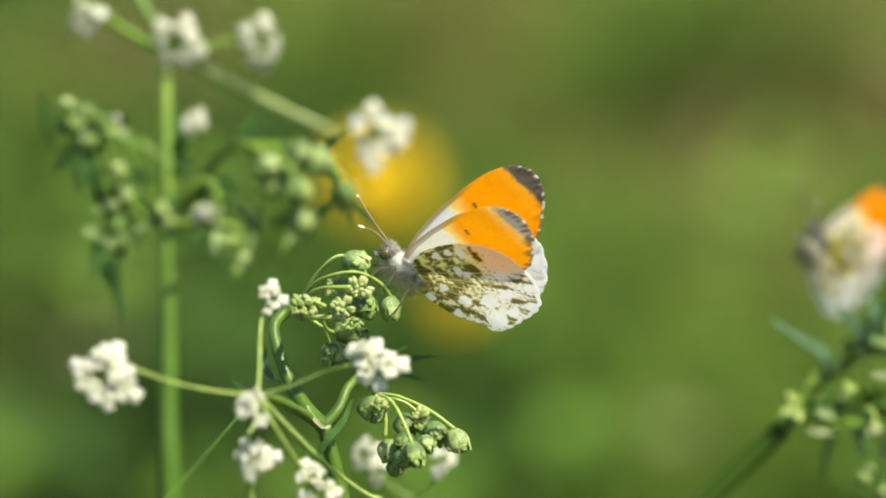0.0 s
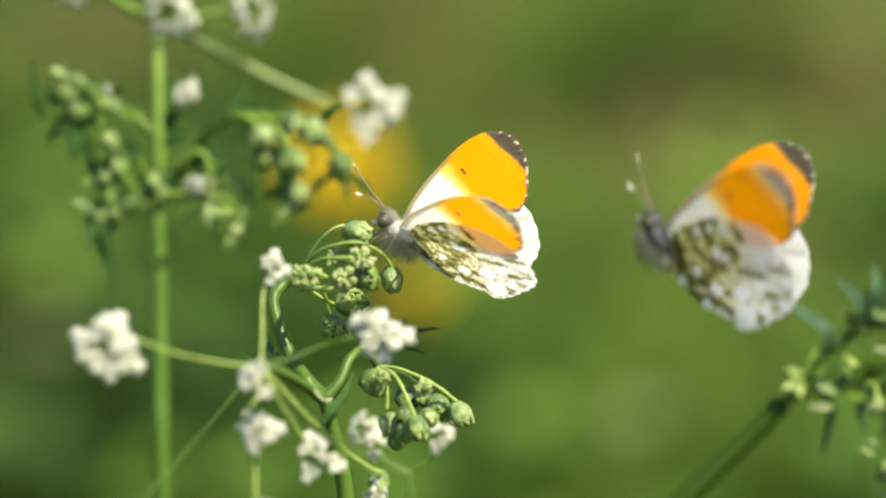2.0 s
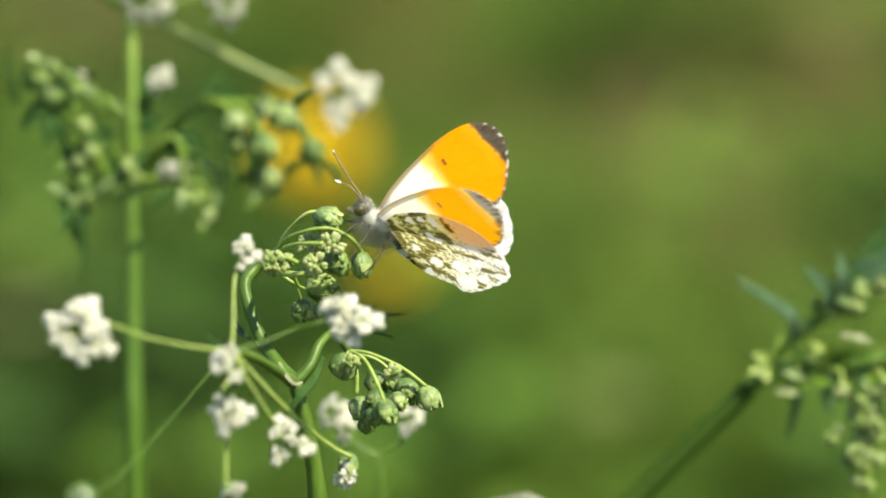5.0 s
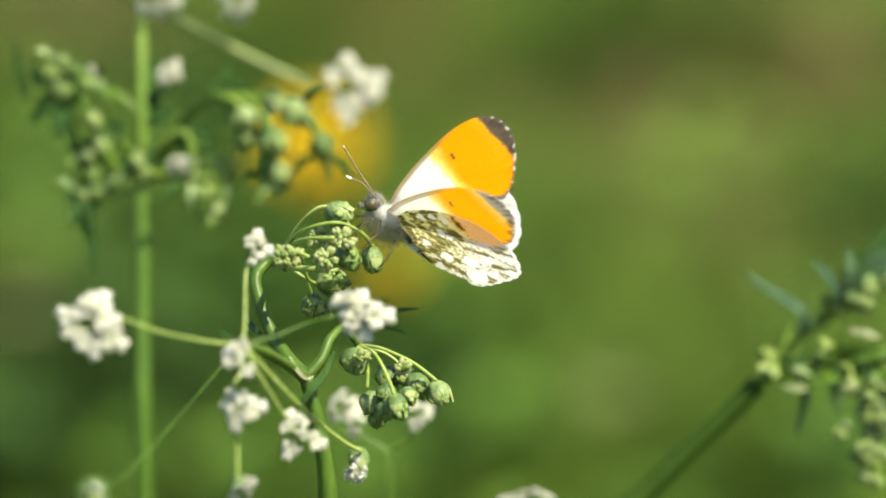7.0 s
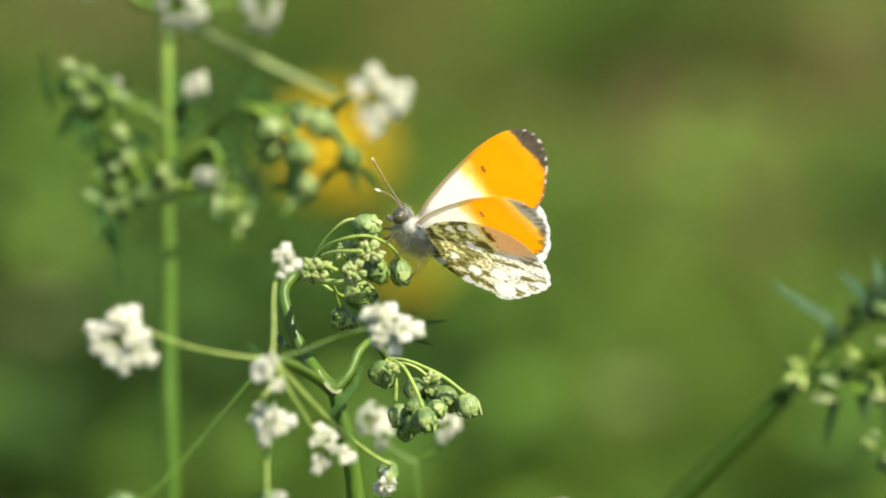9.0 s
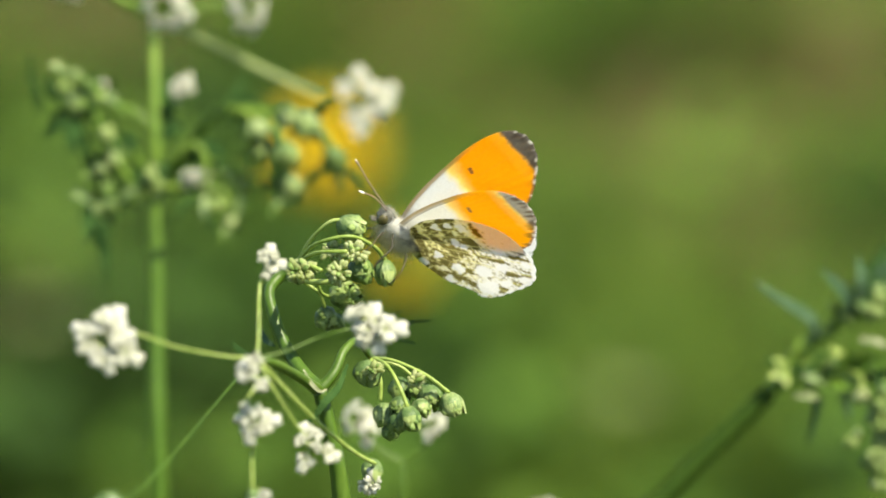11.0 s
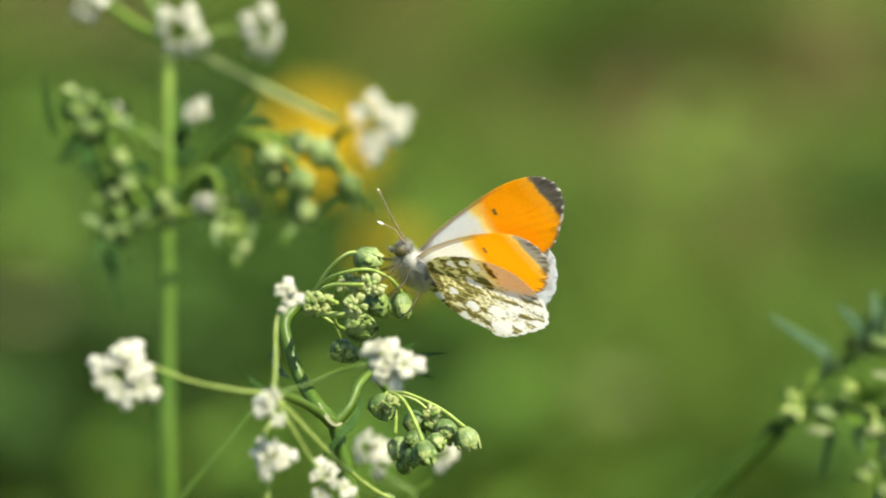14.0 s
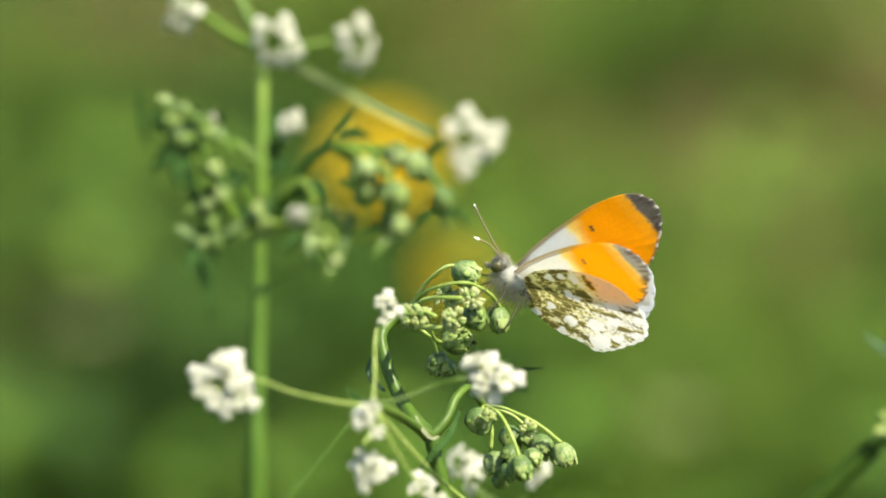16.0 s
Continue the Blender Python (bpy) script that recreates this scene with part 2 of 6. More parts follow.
# ---- flowers and buds of the umbels ----
def floret_mesh(seed):
    """A five-petalled white flower, 4 mm across, petals rounded and cupped, the outer one (+x) larger."""
    rng = random.Random(seed)
    bm = bmesh.new()
    for k in range(5):
        a = 2 * math.pi * k / 5 + rng.uniform(-0.15, 0.15)
        length = (3.5, 2.4, 1.1, 1.1, 2.4)[k] * rng.uniform(0.88, 1.15)
        width = (2.9, 2.5, 1.4, 1.4, 2.5)[k] * rng.uniform(0.95, 1.15)
        lift = rng.uniform(-0.1, 0.4)
        rows = []
        for i, t in enumerate((0.0, 0.3, 0.62, 0.88, 1.0)):
            w = width * (0.3, 0.75, 1.0, 0.95, 0.6)[i] * 0.5
            row = []
            for j, s in enumerate((-1, -0.5, 0, 0.5, 1)):
                notch = 0.12 * length * (1 - abs(s)) if i >= 3 else 0
                x = 0.25 + t * length - notch * (0.6 if i == 3 else 1)
                z = lift * t * length * 0.8 - 0.35 * s * s * w + 0.28 * math.sin(t * 3.0) + (-0.25 * t * t * length if rng.random() < 0.02 else 0)
                row.append((x, s * w, z + 0.2))
            rows.append(row)
        tops = [[bm.verts.new(Matrix.Rotation(a, 3, "Z") @ Vector(p) * MM) for p in row] for row in rows]
        lows = [[bm.verts.new(Matrix.Rotation(a, 3, "Z") @ Vector((p[0], p[1] * 0.96, p[2] - 0.22)) * MM) for p in row] for row in rows]
        for g, flip in ((tops, False), (lows, True)):
            for r0, r1 in zip(g, g[1:]):
                for j in range(4):
                    q = (r0[j], r0[j + 1], r1[j + 1], r1[j])
                    bm.faces.new(q[::-1] if not flip else q)
        edge_t = tops[0] + [r[-1] for r in tops[1:]] + tops[-1][-2::-1] + [r[0] for r in tops[-2:0:-1]]
        edge_l = lows[0] + [r[-1] for r in lows[1:]] + lows[-1][-2::-1] + [r[0] for r in lows[-2:0:-1]]
        for j in range(len(edge_t)):
            k2 = (j + 1) % len(edge_t)
            bm.faces.new((edge_t[j], edge_t[k2], edge_l[k2], edge_l[j]))
    ball(bm, (0, 0, 0.25 * MM), (0.42 * MM, 0.42 * MM, 0.36 * MM), u=7, v=5, mat=1)
    for k in range(5):
        a = 2 * math.pi * (k + 0.5) / 5
        ball(bm, (0.8 * MM * math.cos(a), 0.8 * MM * math.sin(a), 0.95 * MM), (0.13 * MM,) * 3, u=5, v=4, mat=1)
    bmesh.ops.recalc_face_normals(bm, faces=bm.faces)
    return finish(bm, "flower", PETAL, BEAD)


def bead_mesh(seed):
    """A half-open white flower: thick petals still folded, on its pale green ovary."""
    rng = random.Random(seed)
    bm = bmesh.new()
    for k in range(4):
        a = 2 * math.pi * k / 4 + rng.uniform(-0.4, 0.4)
        d = Vector((math.cos(a), math.sin(a), rng.uniform(0.1, 1.1))).normalized()
        long = rng.uniform(0.75, 1.15) * MM
        ball(bm, d * 0.75 * long + Vector((0, 0, 0.35 * MM)), (0.68 * MM, 0.42 * MM, long), towards(d, rng.uniform(-0.5, 0.5)).to_3x3(), u=9, v=6, lumps=0.35, seed=seed * 5 + k)
    ball(bm, (0, 0, -0.2 * MM), (0.42 * MM, 0.42 * MM, 0.7 * MM), u=6, v=5, mat=1)
    return finish(bm, "flower_bud", PETAL, BEAD)


def green_bud_mesh(seed):
    """A closed umbellet: a knob of packed buds hung from its ray, half wrapped by overlapping ribbed bracts; 1 unit = 1 mm radius."""
    rng = random.Random(seed)
    bm = bmesh.new()
    ball(bm, (0, 0, -0.1 * MM), (0.86 * MM, 0.86 * MM, 0.9 * MM), u=14, v=10, lumps=0.25, seed=seed)
    for k in range(15):
        # buds packed at the mouth
        c = 1 - (k + 0.5) / 15 * 0.9
        s, a = math.sqrt(max(0, 1 - c * c)), 2.399 * k + seed
        d = rng.uniform(0.28, 0.46) * MM
        q = Vector((s * math.cos(a), s * math.sin(a), c)) * rng.uniform(0.52, 0.76) * MM
        ball(bm, q, (d, d, d * 1.35), towards(q).to_3x3(), u=7, v=5, lumps=0.6, seed=k, mat=1 if rng.random() < 0.2 + 0.2 * c else 0)
    count = rng.choice((5, 6))
    for k in range(count):
        a = 2 * math.pi * k / count + rng.uniform(-0.25, 0.25)
        tip, flare = rng.uniform(0.65, 1.15), rng.uniform(-0.6, 0.1)
        lift = 0.05 * (k % 3)
        pts = [(0.12, -1.12), (0.62, -0.92), (1.0 + lift, -0.42), (1.13 + lift, 0.05), (1.06 + 0.5 * flare, 0.55 * tip + 0.1), (0.92 + flare, tip + 0.1)]
        rows = []
        for i, (r, z) in enumerate(pts):
            w = (0.10, 0.50, 0.80, 0.84, 0.56, 0.06)[i] * rng.uniform(0.9, 1.08)
            t = Matrix.Rotation(a, 3, "Z")
            row = []
            for s in (-1, -0.66, -0.33, 0, 0.33, 0.66, 1):
                rib = 0.08 * math.cos(s * 9.4) + 0.09 * noise.noise(Vector((s * 1.6, z * 1.6, seed * 3.0 + k)))
                row.append(t @ Vector(((r + rib) * math.cos(s * w / max(r, 0.3)), (r + rib) * math.sin(s * w / max(r, 0.3)), z + 0.08 * noise.noise(Vector((s * 2, z, seed + k))))) * MM)
            rows.append(row)
        outer = [[bm.verts.new(p) for p in row] for row in rows]
        inner = [[bm.verts.new(p * 0.955) for p in row] for row in rows]
        for g in (outer, inner):
            for r0, r1 in zip(g, g[1:]):
                for j in range(6):
                    q = (r0[j], r0[j + 1], r1[j + 1], r1[j])
                    bm.faces.new(q if g is outer else q[::-1]).material_index = 1 if r1 is g[-1] or (r1 is g[-2] and k % 2) else 2
        rim_o = [r[0] for r in outer] + outer[-1][1:] + [r[-1] for r in outer[-2::-1]]
        rim_i = [r[0] for r in inner] + inner[-1][1:] + [r[-1] for r in inner[-2::-1]]
        for j in range(len(rim_o) - 1):
            bm.faces.new((rim_o[j], rim_i[j], rim_i[j + 1], rim_o[j + 1])).material_index = 1
    return finish(bm, "bud", BUD, BUD_TIP, BRACT)


FLORETS = [floret_mesh(k) for k in range(4)]
BEADS = [bead_mesh(k) for k in range(5)]
GREEN_BUDS = [green_bud_mesh(k) for k in range(7)]


FRONTAL = Matrix(((1.000, 0.000, 0.000), (0.000, 0.208, 0.978), (0.000, -0.978, 0.208))).transposed().to_4x4()      # right, up and towards the path


def white_umbellet(plant, base, centre, facing, radius, flowers, buds, seed, size=1.0, stem_material=None, layout=None):
    """A small head of white flowers on pedicels, at the end of a ray. centre and facing in the world, radius in mm.
    layout: where its flowers stand, right and up in mm, on a head turned to the path side; buds come last."""
    rng = random.Random(seed)
    o = Vector(centre) - base
    m = Matrix.Translation(o) @ (FRONTAL if layout else towards(facing, rng.uniform(0, 6)))
    bm = bmesh.new()
    ball(bm, (0, 0, -0.55 * radius * MM), (0.7 * MM, 0.7 * MM, 0.6 * MM), u=8, v=6)
    spots = []
    start = rng.uniform(0, 6)
    for k, (x, y) in enumerate(layout or ()):
        x, y = 0.86 * x, 0.86 * y
        spots.append((Vector((x, y, 0)).normalized(), Vector((x, y, rng.uniform(-0.15, 0.2) * radius)) * MM, k < flowers))
    for k in range(0 if layout else flowers):
        # open flowers in a loose ring, one or two near the middle
        r = radius * (rng.uniform(0.15, 0.4) if k % 4 == 3 else rng.uniform(0.62, 0.82))
        a = start + 2 * math.pi * k / max(flowers, 1) + rng.uniform(-0.35, 0.35)
        spots.append((Vector((math.cos(a), math.sin(a), 0)), Vector((r * math.cos(a), r * math.sin(a), rng.uniform(-0.22, 0.25) * radius)) * MM, True))
    for k in range(0 if layout else buds):
        r, a = radius * rng.uniform(0.2, 0.75), rng.uniform(0, 6.28)
        spots.append((Vector((math.cos(a), math.sin(a), 0)), Vector((r * math.cos(a), r * math.sin(a), rng.uniform(-0.35, 0.15) * radius)) * MM, False))
    for d, p, k in spots:
        tube(bm, [(0, 0, -0.55 * radius * MM), p * 0.45 + Vector((0, 0, -0.25 * radius * MM)), p], [0.22 * MM, 0.16 * MM], sides=5, steps=3)
    for k in range(5):
        a = 2 * math.pi * k / 5 + rng.uniform(-0.3, 0.3)
        q = Vector((math.cos(a), math.sin(a), 0))
        tube(bm, [Vector((0, 0, -0.6 * radius * MM)), q * 0.3 * radius * MM + Vector((0, 0, -0.7 * radius * MM)), q * 0.5 * radius * MM + Vector((0, 0, -0.95 * radius * MM))], [0.3 * MM, 0.4 * MM, 0.05 * MM], sides=4, steps=3)
    head = part("umbellet", bm, stem_material or RAY, plant, "head of small white five-petalled flowers", m)
    for d, p, is_open in spots:
        tilt = (d * (rng.uniform(0.1, 0.45) if layout else rng.uniform(0.5, 1.0)) + Vector((0, 0.25 if layout else 0, 0.8))).normalized()
        side = tilt.cross(d).normalized()
        turn = Matrix.Translation(p) @ Matrix((side.cross(tilt), side, tilt)).transposed().to_4x4() @ Matrix.Rotation(rng.uniform(-0.5, 0.5), 4, "Z")
        if is_open:
            part("flower", rng.choice(FLORETS), None, head, "", turn @ Matrix.Scale(0.66 * size * rng.uniform(0.82, 1.18), 4))
        else:
            part("flower_bud", rng.choice(BEADS), None, head, "", turn @ Matrix.Scale(0.74 * size * rng.uniform(0.8, 1.2), 4))
    return head


def green_bud(plant, base, centre, facing, radius, seed, label=""):
    rng = random.Random(seed)
    m = Matrix.Translation(Vector(centre) - base) @ towards(facing, rng.uniform(0, 6)) @ Matrix.Diagonal((radius * rng.uniform(0.82, 0.98), radius * rng.uniform(0.82, 0.98), radius * rng.uniform(0.92, 1.1), 1))
    return part("bud", GREEN_BUDS[seed % 7], None, plant, label, m)


def bead_cluster(plant, base, centre, facing, radius, count, seed, tone=None):
    """A half-open umbellet: a knot of pale green beads."""
    rng = random.Random(seed)
    m = Matrix.Translation(Vector(centre) - base) @ towards(facing, rng.uniform(0, 6))
    bm = bmesh.new()
    count = int(count * 0.85)
    for k in range(count):
        c = 1 - (k + 0.5) / count * 1.5
        s, a = math.sqrt(max(0, 1 - c * c)), 2.4 * k
        p = Vector((s * math.cos(a), s * math.sin(a), c)) * radius * rng.uniform(0.45, 0.95) * MM
        r = rng.uniform(0.65, 1.1) * MM
        turn = towards(p, rng.uniform(0, 6)).to_3x3()
        for j in range(3):
            off = turn @ Vector((math.cos(j * 2.09), math.sin(j * 2.09), rng.uniform(-0.6, 0.8))) * r * 0.42
            ball(bm, p + off, (r * 0.54, r * 0.5, r * rng.uniform(0.65, 1.05)), turn, u=7, v=5, lumps=0.4, seed=seed + k + j, mat=1 if (k + j) % 5 else 0)
        tube(bm, [(0, 0, -0.6 * radius * MM), p], [0.25 * MM, 0.2 * MM], sides=4, steps=2)
    return part("bud_knot", bm, (BUD, tone or BEAD), plant, "knot of pale green closed flower buds", m)


def stalk(plant, base, name, points, radii, material, sides=9, label="", ribs=0.0, steps=8):
    bm = bmesh.new()
    tube(bm, [Vector(p) - base for p in points], [r * MM for r in radii], sides, steps, ribs, 0.08)
    return part(name, bm, material, plant, label)


def blade(plant, base, name, points, widths, normal, material, label="", teeth=0.0, fold=0.25):
    """A leaf or bract: a tapered, keeled strip with thickness, edge toothed where wanted."""
    path = spline([Vector(p) - base for p in points], 8)
    n = len(path)
    ww = np.interp(np.linspace(0, 1, n), np.linspace(0, 1, len(widths)), [w * MM for w in widths]).tolist()
    nor = Vector(normal).normalized()
    bm = bmesh.new()
    rows = []
    for k, c in enumerate(path):
        d = (path[min(k + 1, n - 1)] - path[max(k - 1, 0)]).normalized()
        across = d.cross(nor).normalized()
        up = across.cross(d)
        w = ww[k] * (1 + (teeth if k % 2 else -teeth))
        row = []
        for s in (-1, -0.5, 0, 0.5, 1):
            row.append(c + across * w * s + up * (abs(s) * fold * w))
        rows.append(row)
    th = nor * max(ww) * 0.06
    top = [[bm.verts.new(p + th) for p in r] for r in rows]
    low = [[bm.verts.new(p - th) for p in r] for r in rows]
    for g in (top, low):
        for r0, r1 in zip(g, g[1:]):
            for j in range(4):
                bm.faces.new((r0[j], r0[j + 1], r1[j + 1], r1[j]))
    for j in (0, 4):
        for k in range(n - 1):
            bm.faces.new((top[k][j], top[k + 1][j], low[k + 1][j], low[k][j]))
    for k in (0, n - 1):
        for j in range(4):
            bm.faces.new((top[k][j], top[k][j + 1], low[k][j + 1], low[k][j]))
    bmesh.ops.recalc_face_normals(bm, faces=bm.faces)
    return part(name, bm, material, plant, label)


def plant_root(x, y, name, label):
    root = new(name)
    root.empty_display_size = 0.05
    root.location = (x, y, 0)
    return tagged(root, label, "plant", "umbel flowers in the meadow"), Vector((x, y, 0))


# ---- ground and meadow ----
def ground():
    bm = bmesh.new()
    bmesh.ops.create_grid(bm, x_segments=90, y_segments=90, size=1.0)
    for v in bm.verts:
        # fine steps near the plants, reaching the horizon further out
        x, y = (math.copysign(6 * abs(c) + 1994 * abs(c) ** 7, c) for c in v.co.xy)
        z = 0.012 * noise.noise(Vector((x * 2.2, y * 2.2, 0))) if max(abs(x), abs(y)) < 8 else 0
        v.co = (x, y + 2.5, z - 0.012)
    return tagged(part("ground", bm, SOIL, None), "grassy meadow ground with patches of bare earth", "ground", kind="structure")


DRY = ((-0.07, 3.53, 0.10, 0.35), (0.28, 3.59, 0.10, 0.35), (-0.22, 2.11, 0.10, 0.35), (-0.33, 3.04, 0.10, 0.35), (-0.01, 3.44, 0.10, 0.35), (0.10, 3.56, 0.10, 0.35))      # x, y, half width and half depth of brown patches


def dryness(x, y):
    return max(step_down(math.hypot((x - a) / w, (y - b) / d) + 0.5 * noise.noise(Vector((x * 5, y * 2, 0)))) for a, b, w, d in DRY)


def step_down(q):
    return min(1.0, max(0.0, 1.5 - q))


def thin_out(x, y, box, rng):
    """Growth thins towards the rim of its stretch, which is round and ragged."""
    u = math.hypot(2 * (x - box[0]) / (box[1] - box[0]) - 1, 2 * (y - box[2]) / (box[3] - box[2]) - 1)
    return u + 0.35 * noise.noise(Vector((x * 1.3, y * 1.3, 5.0))) > rng.uniform(0.75, 1.2)


def lawn(name, label, seed, count, box, height, width, material, clumps, dry=False):
    """Blades of grass, each a bent tapering strip, scattered with thin and thick places."""
    rng = np.random.default_rng(seed)
    verts, faces = [], []
    made = 0
    while made < count:
        x, y = rng.uniform(box[0], box[1]), rng.uniform(box[2], box[3])
        if noise.noise(Vector((x * clumps, y * clumps, seed))) < rng.uniform(-0.55, 0.35) or thin_out(x, y, box, rng):
            continue
        if dry != (rng.uniform(0, 1) < 0.85 * dryness(x, y)):
            continue
        made += 1
        h, w, a, lean = height * rng.uniform(0.45, 1.25), width * rng.uniform(0.6, 1.3), rng.uniform(0, 6.28), rng.uniform(0.1, 0.7)
        c, s, b = math.cos(a), math.sin(a), rng.uniform(0, 6.28)
        bx, by = math.cos(b) * lean * h, math.sin(b) * lean * h
        k = len(verts)
        for t, f in ((0, 1.0), (0.4, 0.95), (0.75, 0.6)):
            verts += [(x + bx * t * t - c * w * f, y + by * t * t - s * w * f, h * t * (1 - 0.25 * lean * t)), (x + bx * t * t + c * w * f, y + by * t * t + s * w * f, h * t * (1 - 0.25 * lean * t))]
        verts.append((x + bx, y + by, h * (1 - 0.3 * lean)))
        faces += [(k, k + 1, k + 3, k + 2), (k + 2, k + 3, k + 5, k + 4), (k + 4, k + 5, k + 6)]
    data = bpy.data.meshes.new(name)
    data.from_pydata(verts, [], faces)
    data.materials.append(material)
    ob = new(name, smooth(data))
    return tagged(ob, label, "grass", kind="stuff")


ground()
lawn("grass", "open green meadow grass all round", 4, 36000, (-9, 9, -8, 14), 0.16, 0.005, GRASS, 0.5)
lawn("grass", "dense green meadow grass, fresh spring blades", 1, 27000, (-1.7, 1.7, 0.6, 6.0), 0.16, 0.0026, GRASS, 2.6)
lawn("grass", "sparse green meadow grass further off", 2, 12000, (-4.5, 4.5, -1.5, 9), 0.18, 0.004, GRASS, 1.2)
lawn("dry_grass", "dry straw-coloured blades among the grass", 3, 8600, (-1.4, 1.4, 1.2, 5.6), 0.13, 0.0024, STRAW, 3.5, True)
lawn("grass", "green meadow grass at the foot of the flowers", 5, 5000, (-1.2, 1.2, -0.4, 1.0), 0.10, 0.002, GRASS, 3.0)


def herb_patch(name, label, seed, count, box, size, material):
    """Low broad-leaved herbs: many oval leaves at odd angles."""
    rng = np.random.default_rng(seed)
    verts, faces = [], []
    while len(faces) < count * 4:
        x, y = rng.uniform(box[0], box[1]), rng.uniform(box[2], box[3])
        if noise.noise(Vector((x * 4, y * 4, seed * 3.1))) < 0.05 or thin_out(x, y, box, rng):
            continue
        z, r, a, t = rng.uniform(0.02, 0.2), size * rng.uniform(0.6, 1.4), rng.uniform(0, 6.28), rng.uniform(0.1, 0.9)
        d = np.array([math.cos(a), math.sin(a), t * 0.6])
        e = np.array([-math.sin(a), math.cos(a), rng.uniform(-0.3, 0.3)])
        k, p = len(verts), np.array([x, y, z])
        up = np.array([0, 0, 0.12 * r])
        for q in (p, p + d * r * 0.5 + e * r * 0.42 + up, p + d * r * 0.55 - up, p + d * r * 0.5 - e * r * 0.42 + up, p + d * r * 1.2):
            verts.append(tuple(q))
        faces += [(k, k + 1, k + 2), (k, k + 2, k + 3), (k + 1, k + 4, k + 2), (k + 2, k + 4, k + 3)]
    data = bpy.data.meshes.new(name)
    data.from_pydata(verts, [], faces)
    data.materials.append(material)
    return tagged(new(name, smooth(data)), label, "herbs", kind="stuff")


herb_patch("low_herbs", "low broad-leaved green herbs among the grass", 7, 5000, (-1.3, 1.3, 1.3, 5.2), 0.03, HERB)


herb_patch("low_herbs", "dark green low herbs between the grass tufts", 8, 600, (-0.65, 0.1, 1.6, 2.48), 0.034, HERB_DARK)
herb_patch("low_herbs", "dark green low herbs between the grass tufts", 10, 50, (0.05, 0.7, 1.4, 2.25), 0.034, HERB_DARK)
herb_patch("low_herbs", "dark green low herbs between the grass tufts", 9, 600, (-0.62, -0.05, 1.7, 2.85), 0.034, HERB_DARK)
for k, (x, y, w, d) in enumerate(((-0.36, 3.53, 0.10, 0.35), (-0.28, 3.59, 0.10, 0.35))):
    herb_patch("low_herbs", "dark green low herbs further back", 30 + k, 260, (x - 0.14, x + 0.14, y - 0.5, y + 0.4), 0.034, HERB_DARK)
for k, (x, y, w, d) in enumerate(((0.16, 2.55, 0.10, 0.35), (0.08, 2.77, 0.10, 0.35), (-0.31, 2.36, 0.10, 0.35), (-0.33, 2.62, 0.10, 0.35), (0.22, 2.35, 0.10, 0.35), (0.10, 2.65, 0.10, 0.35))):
    lawn("grass", "tuft of pale yellow-green meadow grass", 20 + k, 1300, (x - 1.2 * w, x + 1.2 * w, y - d, y + d), 0.15, 0.0026, GRASS_PALE, 4.0)


lawn("grass", "pale yellow-green meadow grass further off", 40, 1500, (-0.45, 0.45, 2.9, 4.1), 0.17, 0.0026, GRASS_PALE, 4.0)


